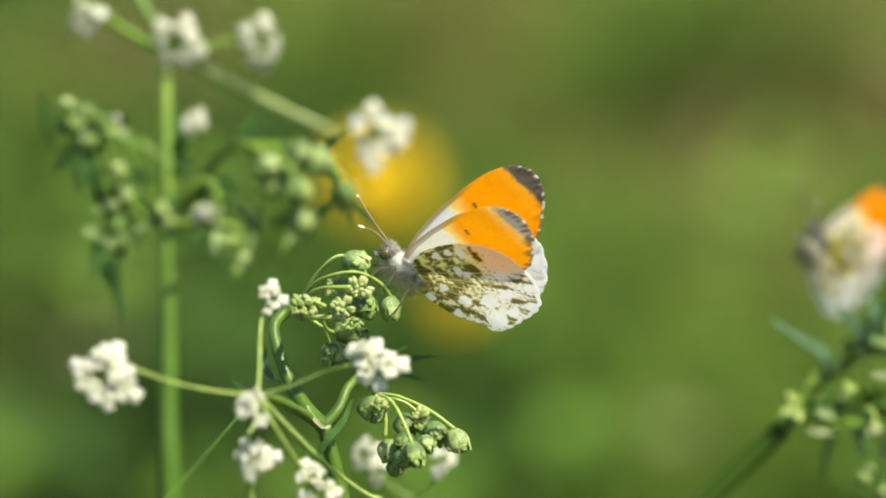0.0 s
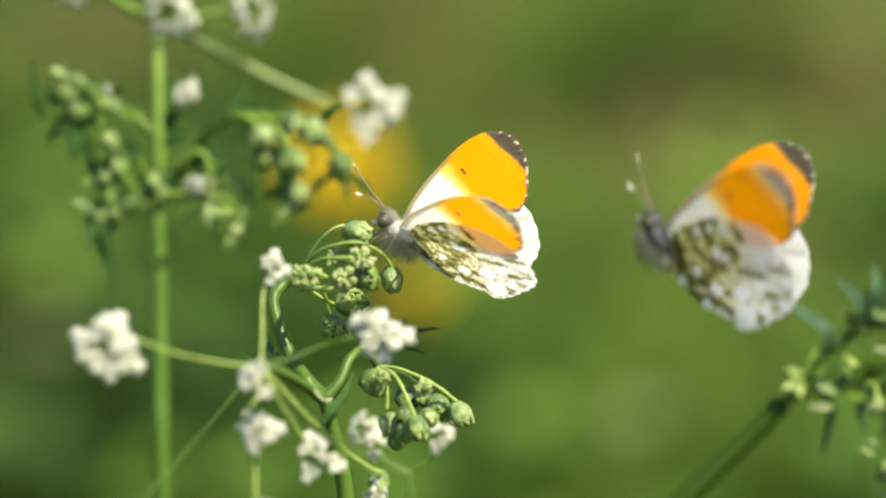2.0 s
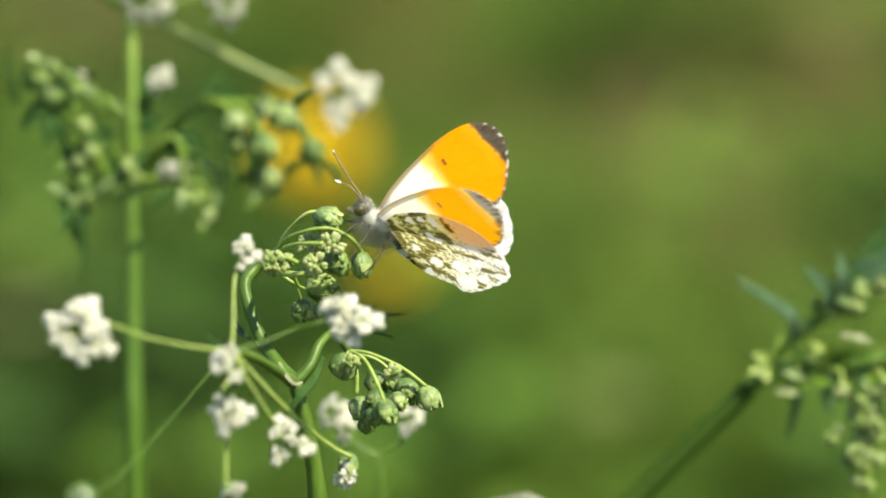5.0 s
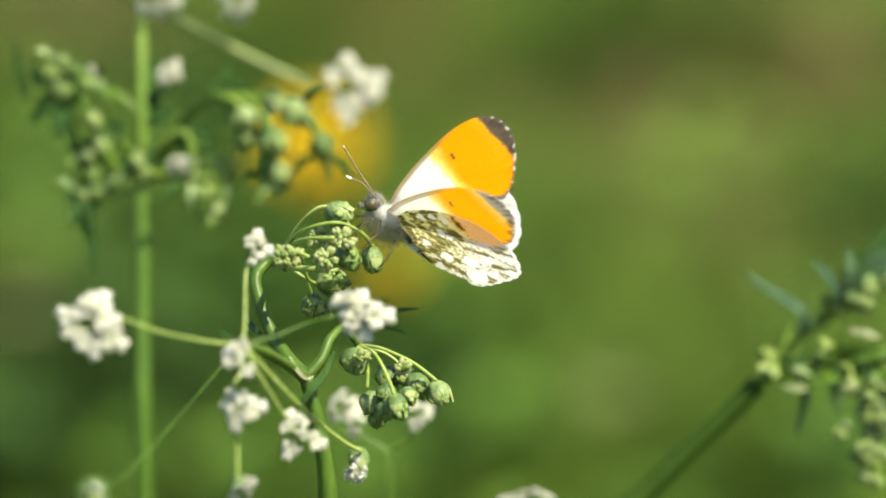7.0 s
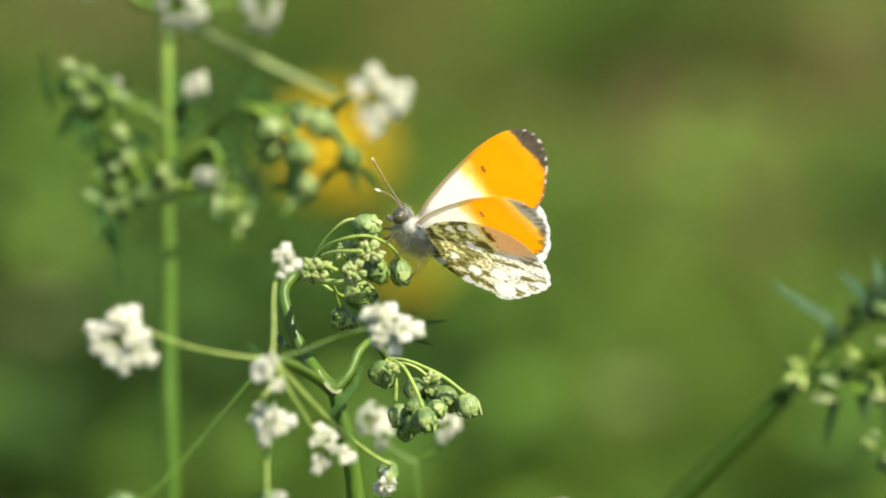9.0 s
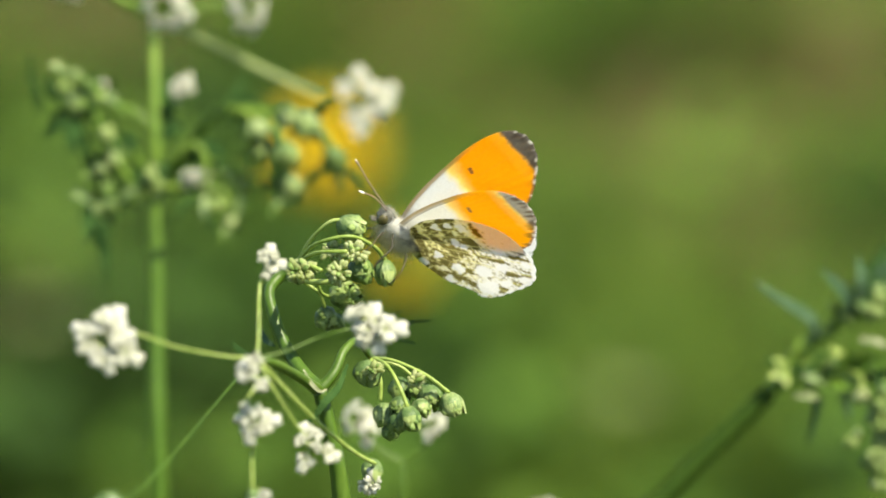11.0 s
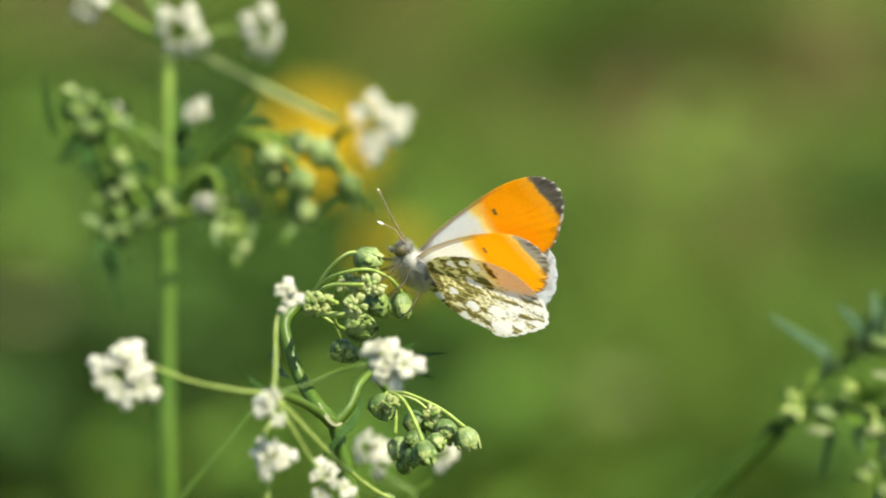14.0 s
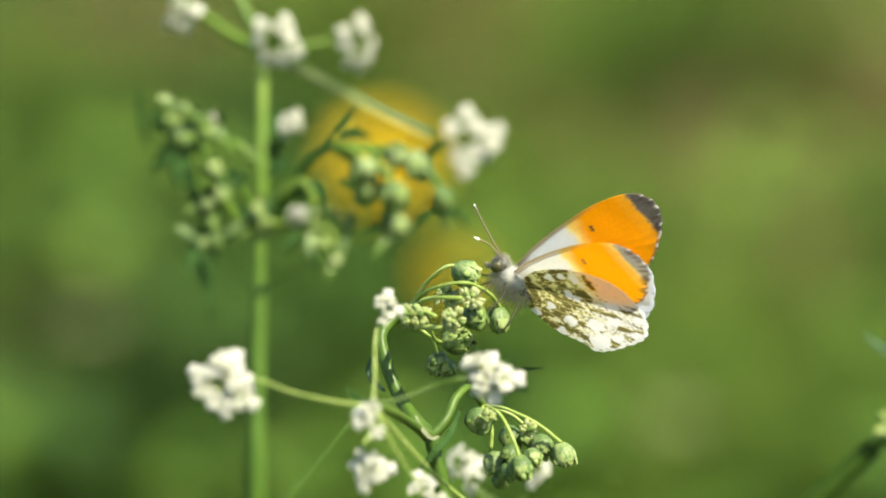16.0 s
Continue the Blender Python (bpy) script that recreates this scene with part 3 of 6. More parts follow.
# taller tussocks that stand out of the grass: x, y, half width, height, blades, material
for k, (x, y, w, h, n, stuff, label) in enumerate((
    (0.249, 3.05, 0.040, 0.24, 650, STRAW, "tussock of dry straw-coloured grass"),
    (0.318, 2.82, 0.040, 0.22, 340, STRAW, "tussock of dry straw-coloured grass"),
    (0.120, 2.73, 0.020, 0.22, 70, STRAW, "tussock of dry straw-coloured grass"),
    (0.194, 2.52, 0.028, 0.20, 90, STRAW, "tussock of dry straw-coloured grass"),
    (0.193, 2.27, 0.020, 0.19, 110, STRAW, "tussock of dry straw-coloured grass"),
    (-0.160, 3.30, 0.060, 0.24, 450, STRAW, "tussock of dry straw-coloured grass"),
    (-0.030, 3.40, 0.050, 0.24, 200, STRAW, "tussock of dry straw-coloured grass"),
    (-0.310, 2.95, 0.050, 0.23, 450, STRAW, "tussock of dry straw-coloured grass"),
    (0.193, 3.02, 0.030, 0.26, 1000, GRASS_PALE, "tall tussock of yellow-green grass"),
    (0.330, 2.90, 0.040, 0.23, 500, GRASS_PALE, "tall tussock of yellow-green grass"),
    (0.110, 3.04, 0.030, 0.25, 300, GRASS_PALE, "tall tussock of yellow-green grass"),
    (0.064, 2.38, 0.025, 0.20, 350, GRASS_PALE, "tall tussock of yellow-green grass"),
    (0.143, 2.19, 0.028, 0.19, 450, GRASS_PALE, "tall tussock of yellow-green grass"),
    (-0.320, 2.75, 0.040, 0.24, 450, GRASS_PALE, "tall tussock of yellow-green grass"),
    (0.060, 2.90, 0.030, 0.24, 250, GRASS_PALE, "tall tussock of yellow-green grass"),
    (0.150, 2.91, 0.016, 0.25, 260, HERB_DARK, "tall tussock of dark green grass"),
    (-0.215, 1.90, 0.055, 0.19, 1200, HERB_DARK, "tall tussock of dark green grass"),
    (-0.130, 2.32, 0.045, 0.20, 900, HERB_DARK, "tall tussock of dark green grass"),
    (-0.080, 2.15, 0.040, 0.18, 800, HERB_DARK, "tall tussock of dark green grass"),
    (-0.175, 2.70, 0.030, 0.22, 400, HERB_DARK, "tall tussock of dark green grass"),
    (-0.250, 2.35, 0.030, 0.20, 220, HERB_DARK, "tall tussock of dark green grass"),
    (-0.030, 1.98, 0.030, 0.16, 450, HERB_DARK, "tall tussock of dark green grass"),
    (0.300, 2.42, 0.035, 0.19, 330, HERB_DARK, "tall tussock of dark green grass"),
    (0.290, 3.44, 0.034, 0.26, 2200, STRAW, "tussock of dry straw-coloured grass"),
    (0.370, 3.38, 0.035, 0.25, 380, STRAW, "tussock of dry straw-coloured grass"),
    (0.225, 3.40, 0.040, 0.25, 520, GRASS_PALE, "tall tussock of yellow-green grass"),
    (0.345, 3.12, 0.035, 0.24, 420, GRASS_PALE, "tall tussock of yellow-green grass"),
    (-0.110, 3.20, 0.040, 0.24, 420, GRASS_PALE, "tall tussock of yellow-green grass"),
    (0.150, 1.93, 0.040, 0.17, 300, GRASS_PALE, "tussock of fresh green grass"),
    (0.225, 2.00, 0.045, 0.18, 420, GRASS_PALE, "tussock of fresh green grass"),
    (-0.335, 2.62, 0.050, 0.20, 380, GRASS_PALE, "tussock of fresh green grass"),
    (-0.290, 2.42, 0.035, 0.19, 260, GRASS_PALE, "tussock of fresh green grass"),
    (-0.225, 2.12, 0.028, 0.19, 420, DEAD, "tussock of brown dead grass"),
    (-0.235, 1.90, 0.030, 0.17, 420, DEAD, "tussock of brown dead grass"),
)):
    lawn("tussock", label, 60 + k, n, (x - w, x + w, y - 1.6 * w, y + 1.6 * w), h, 0.0026, stuff, 6.0)


# ---- yellow flowers ----
def yellow_flower(centre, radius, facing, seed, foot):
    rng = random.Random(seed)
    root = new("yellow_flower")
    root.location = (foot[0], foot[1], 0)
    base = Vector((foot[0], foot[1], 0))
    tagged(root, "yellow composite flower on a green stalk in the grass", "flower", "yellow flowers in the meadow")
    c = Vector(centre)
    f = Vector(facing).normalized()
    stalk(root, base, "stem", [base - Vector((0, 0, 0.01)), base.lerp(c, 0.5) + Vector((0.01, 0, 0)), c - f * 0.012], [2.6, 2.2, 2.0], STEM)
    bm = bmesh.new()
    ball(bm, (0, 0, 0), (0.35 * radius, 0.35 * radius, 0.012), u=12, v=8)
    part("calyx", bm, STEM_DARK, root, "", Matrix.Translation(c - base - f * 0.008) @ towards(f))
    bm = bmesh.new()
    for k in range(130):
        t = math.sqrt((k + 0.5) / 130)
        a = 2.399 * k
        d = Matrix.Rotation(a, 3, "Z") @ Vector((math.sin(t * 1.45), 0, math.cos(t * 1.45)))
        side = Matrix.Rotation(a, 3, "Z") @ Vector((0, 1, 0))
        length = radius * rng.uniform(0.85, 1.05) * (0.75 + 0.25 * t)
        w = 0.0022
        up = d.cross(side) * 0.0006
        p = [bm.verts.new(q) for q in (d * 0.004 - side * w * 0.4, d * 0.004 + side * w * 0.4, d * length * 0.6 + side * w + up, d * length * 0.6 - side * w + up, d * length + side * w * 0.6, d * length - side * w * 0.6)]
        bm.faces.new((p[0], p[1], p[2], p[3]))
        bm.faces.new((p[3], p[2], p[4], p[5]))
    part("flower_head", bm, YELLOW, root, "dense round head of yellow ray florets", Matrix.Translation(c - base) @ towards(f))
    return root


yellow_flower((-0.06731, 1.87075, 0.29369), 0.028, (0.1, -0.75, 0.65), 1, (-0.04431, 1.90075))
yellow_flower((-0.02531, 1.95340, 0.21256), 0.015, (-0.1, -0.6, 0.8), 2, (-0.00331, 1.98340))


# ---- the umbel plant on which the butterfly sits ----
def umbel_in_front():
    plant, base = plant_root(-0.01734, 0.00568, "umbel_plant", "flowering umbel plant, white flowers and green buds, butterfly on it")
    node = (-0.02131, 0.00684, 0.60845)
    stalk(plant, base, "stem", [base - Vector((0, 0, 0.01)), base + Vector((0.004, 0.003, 0.2)), base + Vector((-0.002, 0, 0.42)), (-0.01772, 0.00587, 0.58949), (-0.01946, 0.00629, 0.60104), node], [2.6, 2.2, 1.4, 1.15], STEM, 12, "", 0.05, 10)
    # left limb to the top umbel
    hub_top = (-0.02554, 0.02298, 0.62668)
    stalk(plant, base, "branch", [node, (-0.02391, 0.00931, 0.61047), (-0.02715, 0.01418, 0.61416), (-0.02939, 0.01732, 0.61927), (-0.03004, 0.02006, 0.62255), (-0.02839, 0.02250, 0.62444), hub_top], [1.3, 1.1, 0.95, 1.0], STEM, 12, "", 0.05)
    # right limb to the drooping bud umbel
    hub_right = (-0.01271, 0.01576, 0.61194)
    stalk(plant, base, "branch", [node, (-0.01899, 0.00840, 0.61098), (-0.01734, 0.01113, 0.61420), (-0.01513, 0.01440, 0.61518), hub_right], [1.0, 0.8, 0.68, 0.6], STEM, 12, "", 0.05)
    # front limb to the flowering umbel
    hub = (-0.03033, -0.02711, 0.62187)
    stalk(plant, base, "branch", [node, (-0.02448, -0.00242, 0.61299), (-0.02745, -0.01759, 0.61860), hub], [0.9, 0.75, 0.7], STEM, 12, "", 0.05)
    # pale sheath round the fork, and a dark leaf beneath it
    blade(plant, base, "sheath", [(-0.02392, 0.00367, 0.61278), (-0.02253, 0.00027, 0.61120), (-0.02122, 0.00001, 0.61002), (-0.01994, 0.00104, 0.61005)], [0.12, 0.34, 0.3, 0.1], (0.2, -1, 0.3), SHEATH, "dry pale membranous leaf sheath", 0.15, 0.6)
    blade(plant, base, "leaf", [(-0.01675, 0.00970, 0.61231), (-0.01836, 0.00497, 0.60929), (-0.02037, 0.00256, 0.60757), (-0.02224, 0.00202, 0.60501), (-0.02401, 0.00171, 0.60355)], [0.2, 0.6, 0.7, 0.4, 0.05], (0.5, -0.9, 0.5), LEAF, "narrow dark green toothed leaf", 0.3, 0.35)
    blade(plant, base, "leaf", [(-0.03175, 0.02607, 0.61748), (-0.03214, 0.02557, 0.61514), (-0.03095, 0.02414, 0.61322), (-0.02930, 0.02297, 0.61221)], [0.1, 0.6, 0.65, 0.15], (-0.5, -0.8, 0.3), LEAF_BLUE, "narrow glossy blue-green leaf", 0.1, 0.3)
    for a, b, c, w in (((-0.01382, 0.02617, 0.61284), (-0.00808, 0.02862, 0.61474), (-0.00260, 0.02878, 0.61549), 0.42), ((-0.01199, 0.03218, 0.61224), (-0.00988, 0.03473, 0.61463), (-0.00775, 0.03501, 0.61596), 0.25), ((-0.00909, 0.03202, 0.61148), (-0.00667, 0.03190, 0.61091), (-0.00474, 0.03176, 0.61025), 0.2), ((-0.03113, -0.02509, 0.62177), (-0.03328, -0.02296, 0.62219), (-0.03490, -0.02067, 0.62333), 0.3)):
        blade(plant, base, "bract", [a, b, c], [0.3, w * 1.6, 0.05], (0, -0.6, 0.8), LEAF, "thin dark green bract", 0.1)

    # flowering umbel: rays and heads
    heads = (
        ([(-0.03517, -0.03093, 0.62314), (-0.04287, -0.03646, 0.62599), (-0.04899, -0.03994, 0.62889)], (-0.05378, -0.04207, 0.62848), (-0.35, -0.9, 0.1), 5.3, 9, 3, 1.15, ((-3.3, 1.3), (-2.2, -0.7), (0.0, 3.5), (2.2, 2.9), (2.9, 0.9), (-0.8, -2.0), (0.5, -3.7), (3.9, -2.3), (0.9, 1.6), (-0.9, 1.6), (1.9, -0.4), (1.2, -2.0))),
        ([(-0.03014, -0.02431, 0.62546), (-0.03037, -0.01733, 0.62943), (-0.03017, -0.01481, 0.63167)], (-0.02890, -0.01415, 0.63478), (0.2, -0.9, 0.35), 2.2, 2, 3, 1.0, ((0.30, 1.30), (0.70, -0.40), (-0.16, -2.00), (-1.10, 0.75), (1.0, 0.9))),
        ([(-0.02555, -0.02490, 0.62265), (-0.02020, -0.02249, 0.62440), (-0.01732, -0.02232, 0.62519)], (-0.01191, -0.02209, 0.62625), (0.2, -0.95, 0.15), 3.3, 5, 2, 1.36, ((-1.60, 1.00), (0.30, 0.60), (2.20, -0.90), (0.80, -2.20), (-0.95, -0.89), (-2.40, 2.20), (-1.90, -2.16))),
        ([(-0.03035, -0.03136, 0.62114), (-0.03063, -0.03344, 0.62099)], (-0.03055, -0.03557, 0.62059), (-0.2, -0.8, -0.4), 2.4, 1, 3, 1.25, ((-0.63, 0.87), (0.95, -1.1), (-1.73, 0.55), (0.16, 2.99))),
        ([(-0.03075, -0.03104, 0.61784), (-0.03178, -0.03238, 0.61633)], (-0.03063, -0.03510, 0.61315), (0.1, -0.75, -0.6), 3.0, 3, 4, 0.98, ((-1.33, 1.18), (2.05, 0.48), (-0.55, -0.63), (-1.33, -2.36), (1.65, -1.02), (-1.57, 2.99), (0.48, 2.05))),
        ([(-0.02773, -0.02812, 0.61714), (-0.02513, -0.02610, 0.61220), (-0.02381, -0.02554, 0.61002)], (-0.02176, -0.02523, 0.60668), (0.2, -0.75, -0.6), 3.0, 3, 3, 0.95, ((-0.79, 2.36), (2.75, -0.79), (-1.18, -1.96), (0.79, 0.16), (-2.20, 1.18), (1.10, 2.20))),
    )
    for k, (ray, centre, facing, radius, flowers, buds, size, layout) in enumerate(heads):
        foot = Vector(centre) - Vector(facing).normalized() * radius * 0.6 * MM
        stalk(plant, base, "ray", [hub, *ray, foot], [0.24, 0.2, 0.2] if k == 2 else [0.27, 0.21, 0.2], STEM if k == 2 else RAY, 8)
        white_umbellet(plant, base, centre, facing, radius, flowers, buds, 20 + k, size, None, layout)
    stalk(plant, base, "ray", [hub, (-0.02568, -0.02238, 0.61528), (-0.02046, -0.01575, 0.60802), (-0.01471, -0.00702, 0.60097), (-0.01199, -0.00345, 0.59852)], [0.4, 0.34, 0.36], RAY, 8)
    green_bud(plant, base, (-0.01255, -0.00182, 0.59700), (-0.2, -0.3, -0.9), 1.7, 3)
    white_umbellet(plant, base, (-0.01310, -0.00241, 0.59440), (-0.2, -0.6, -0.75), 1.9, 1, 6, 31, 1.1)
    stalk(plant, base, "ray", [(-0.03071, -0.03331, 0.61197), (-0.03098, -0.03433, 0.60717), (-0.03098, -0.03546, 0.60184)], [0.3, 0.28, 0.3], RAY, 8)
    white_umbellet(plant, base, (-0.02990, -0.03578, 0.60035), (0.4, -0.4, -0.8), 2.6, 2, 5, 32, 0.8)
    green_bud(plant, base, (-0.03062, -0.03561, 0.60114), (0.3, -0.3, -0.9), 1.5, 2)

    # top umbel: green rays arching to closed heads
    for pts, r in (
        ([hub_top, (-0.02266, 0.01998, 0.63179), (-0.01948, 0.01857, 0.63479), (-0.01703, 0.01861, 0.63498)], 0.34),
        ([hub_top, (-0.02141, 0.01195, 0.63252), (-0.01630, 0.01021, 0.63394), (-0.01242, 0.01379, 0.63155), (-0.01040, 0.01719, 0.62831)], 0.34),
        ([hub_top, (-0.02098, 0.00966, 0.63137), (-0.01672, 0.00773, 0.63188)], 0.36),
        ([hub_top, (-0.02304, 0.00922, 0.62926), (-0.02093, 0.00707, 0.62877)], 0.42),
        ([hub_top, (-0.02314, 0.01935, 0.62882), (-0.02020, 0.02342, 0.62873)], 0.38),
        ([(-0.02706, 0.02258, 0.62482), (-0.02208, 0.01449, 0.62523), (-0.01732, 0.01264, 0.62612), (-0.01450, 0.01297, 0.62768)], 0.6),
        ([hub_top, (-0.02479, 0.01102, 0.62811), (-0.02448, 0.00699, 0.62841)], 0.35),
        ([(-0.02408, 0.01840, 0.62437), (-0.02162, 0.01801, 0.62251), (-0.02072, 0.01946, 0.61976)], 0.3),
        ([(-0.02194, 0.01645, 0.62480), (-0.02105, 0.01801, 0.62251), (-0.01844, 0.01976, 0.62115)], 0.3),
    ):
        stalk(plant, base, "ray", pts, [r, r * 0.85, r], RAY, 8)
    for k, (c, facing, r) in enumerate((
        ((-0.01627, 0.01833, 0.63368), (0.75, -0.3, -0.35), 2.3),
        ((-0.01059, 0.01676, 0.62640), (0.1, -0.35, -0.95), 1.9),
        ((-0.01455, 0.01098, 0.62792), (0.5, -0.6, -0.4), 2.2),
        ((-0.01749, 0.01992, 0.62190), (0.55, -0.6, 0.3), 2.4),
        ((-0.02058, 0.02108, 0.61773), (-0.2, -0.6, -0.5), 1.8),
        ((-0.01901, 0.02283, 0.61636), (0.2, -0.6, -0.6), 1.5),
    )):
        green_bud(plant, base, c, facing, r, 40 + k)
    for k, (c, facing, r, n) in enumerate((
        ((-0.02485, 0.00695, 0.62822), (-0.4, -0.8, -0.3), 1.9, 14),
        ((-0.01850, 0.00699, 0.62841), (0.3, -0.9, -0.1), 2.0, 14),
        ((-0.01944, 0.01946, 0.62938), (0.3, -0.8, 0.4), 1.8, 12),
        ((-0.01555, 0.00961, 0.63110), (0.5, -0.7, 0.3), 1.9, 13),
        ((-0.02332, 0.00906, 0.62853), (0, -0.9, 0.1), 1.5, 10),
    )):
        bead_cluster(plant, base, c, facing, r, n, 60 + k)

    # right umbel: drooping closed heads
    for pts, r in (
        ([hub_right, (-0.00887, 0.01175, 0.61231), (-0.00367, 0.00931, 0.61047), (0.00019, 0.01065, 0.60714)], 0.34),
        ([hub_right, (-0.00998, 0.00960, 0.61185), (-0.00787, 0.00493, 0.60911), (-0.00674, 0.00431, 0.60618)], 0.36),
        ([hub_right, (-0.01135, 0.01306, 0.60889), (-0.01135, 0.01232, 0.60537)], 0.38),
        ([hub_right, (-0.00796, 0.01544, 0.61046), (-0.00465, 0.01485, 0.60768)], 0.3),
        ([hub_right, (-0.01330, 0.01145, 0.61092)], 0.4),
    ):
        stalk(plant, base, "ray", pts, [r, r * 0.85, r], RAY, 8)
    for k, (c, facing, r) in enumerate((
        ((0.00057, 0.01022, 0.60511), (0.4, -0.4, -0.85), 2.15),
        ((-0.00303, 0.01243, 0.60592), (0.3, -0.5, -0.8), 2.3),
        ((-0.00637, 0.00392, 0.60434), (0.25, -0.5, -0.85), 2.15),
        ((-0.01057, 0.00988, 0.60354), (-0.2, -0.5, -0.85), 2.15),
        ((-0.00962, 0.00931, 0.60086), (0.0, -0.4, -0.9), 1.7),
        ((-0.00817, 0.01660, 0.60628), (0.1, -0.6, -0.7), 2.1),
        ((-0.01359, 0.01131, 0.61028), (0.1, -0.4, -0.9), 2.4),
        ((-0.00531, 0.01465, 0.60675), (0.2, -0.6, -0.6), 1.7),
        ((-0.00840, 0.00560, 0.60320), (0.3, -0.5, -0.8), 1.7),
        ((-0.00450, 0.00760, 0.60520), (0.3, -0.6, -0.7), 1.8),
        ((-0.00800, 0.00780, 0.60560), (-0.2, -0.7, -0.6), 1.8),
    )):
        green_bud(plant, base, c, facing, r * 0.86, 80 + k)
    bead_cluster(plant, base, (-0.01258, 0.00756, 0.61185), (0.3, -0.7, -0.4), 1.5, 10, 71)
    bead_cluster(plant, base, (-0.00555, 0.00910, 0.60945), (0.3, -0.7, 0.4), 1.3, 8, 72)
    return plant


umbel_in_front()


# ---- thin ray with a drooping bud, beside it ----
def thin_stalk():
    plant, base = plant_root(-0.05741, -0.03833, "umbel_plant", "thin green stalk of an umbel with a small white bud")
    tip = (-0.05200, -0.04935, 0.60383)
    stalk(plant, base, "stem", [base - Vector((0, 0, 0.01)), base + Vector((0.003, 0, 0.3)), (-0.05752, -0.04873, 0.59715), tip], [2.0, 1.2, 0.6], STEM)
    stalk(plant, base, "ray", [tip, (-0.04853, -0.04505, 0.60480), (-0.04210, -0.02597, 0.60803), (-0.03451, -0.00440, 0.61331)], [0.25, 0.17, 0.12], STEM_LOW, 8)
    green_bud(plant, base, (-0.05261, -0.04942, 0.60349), (-0.4, -0.3, -0.7), 2.2, 1)
    white_umbellet(plant, base, (-0.05217, -0.04960, 0.60264), (0, -0.4, -0.9), 2.4, 2, 5, 35, 0.8, RAY)
    return plant


thin_stalk()


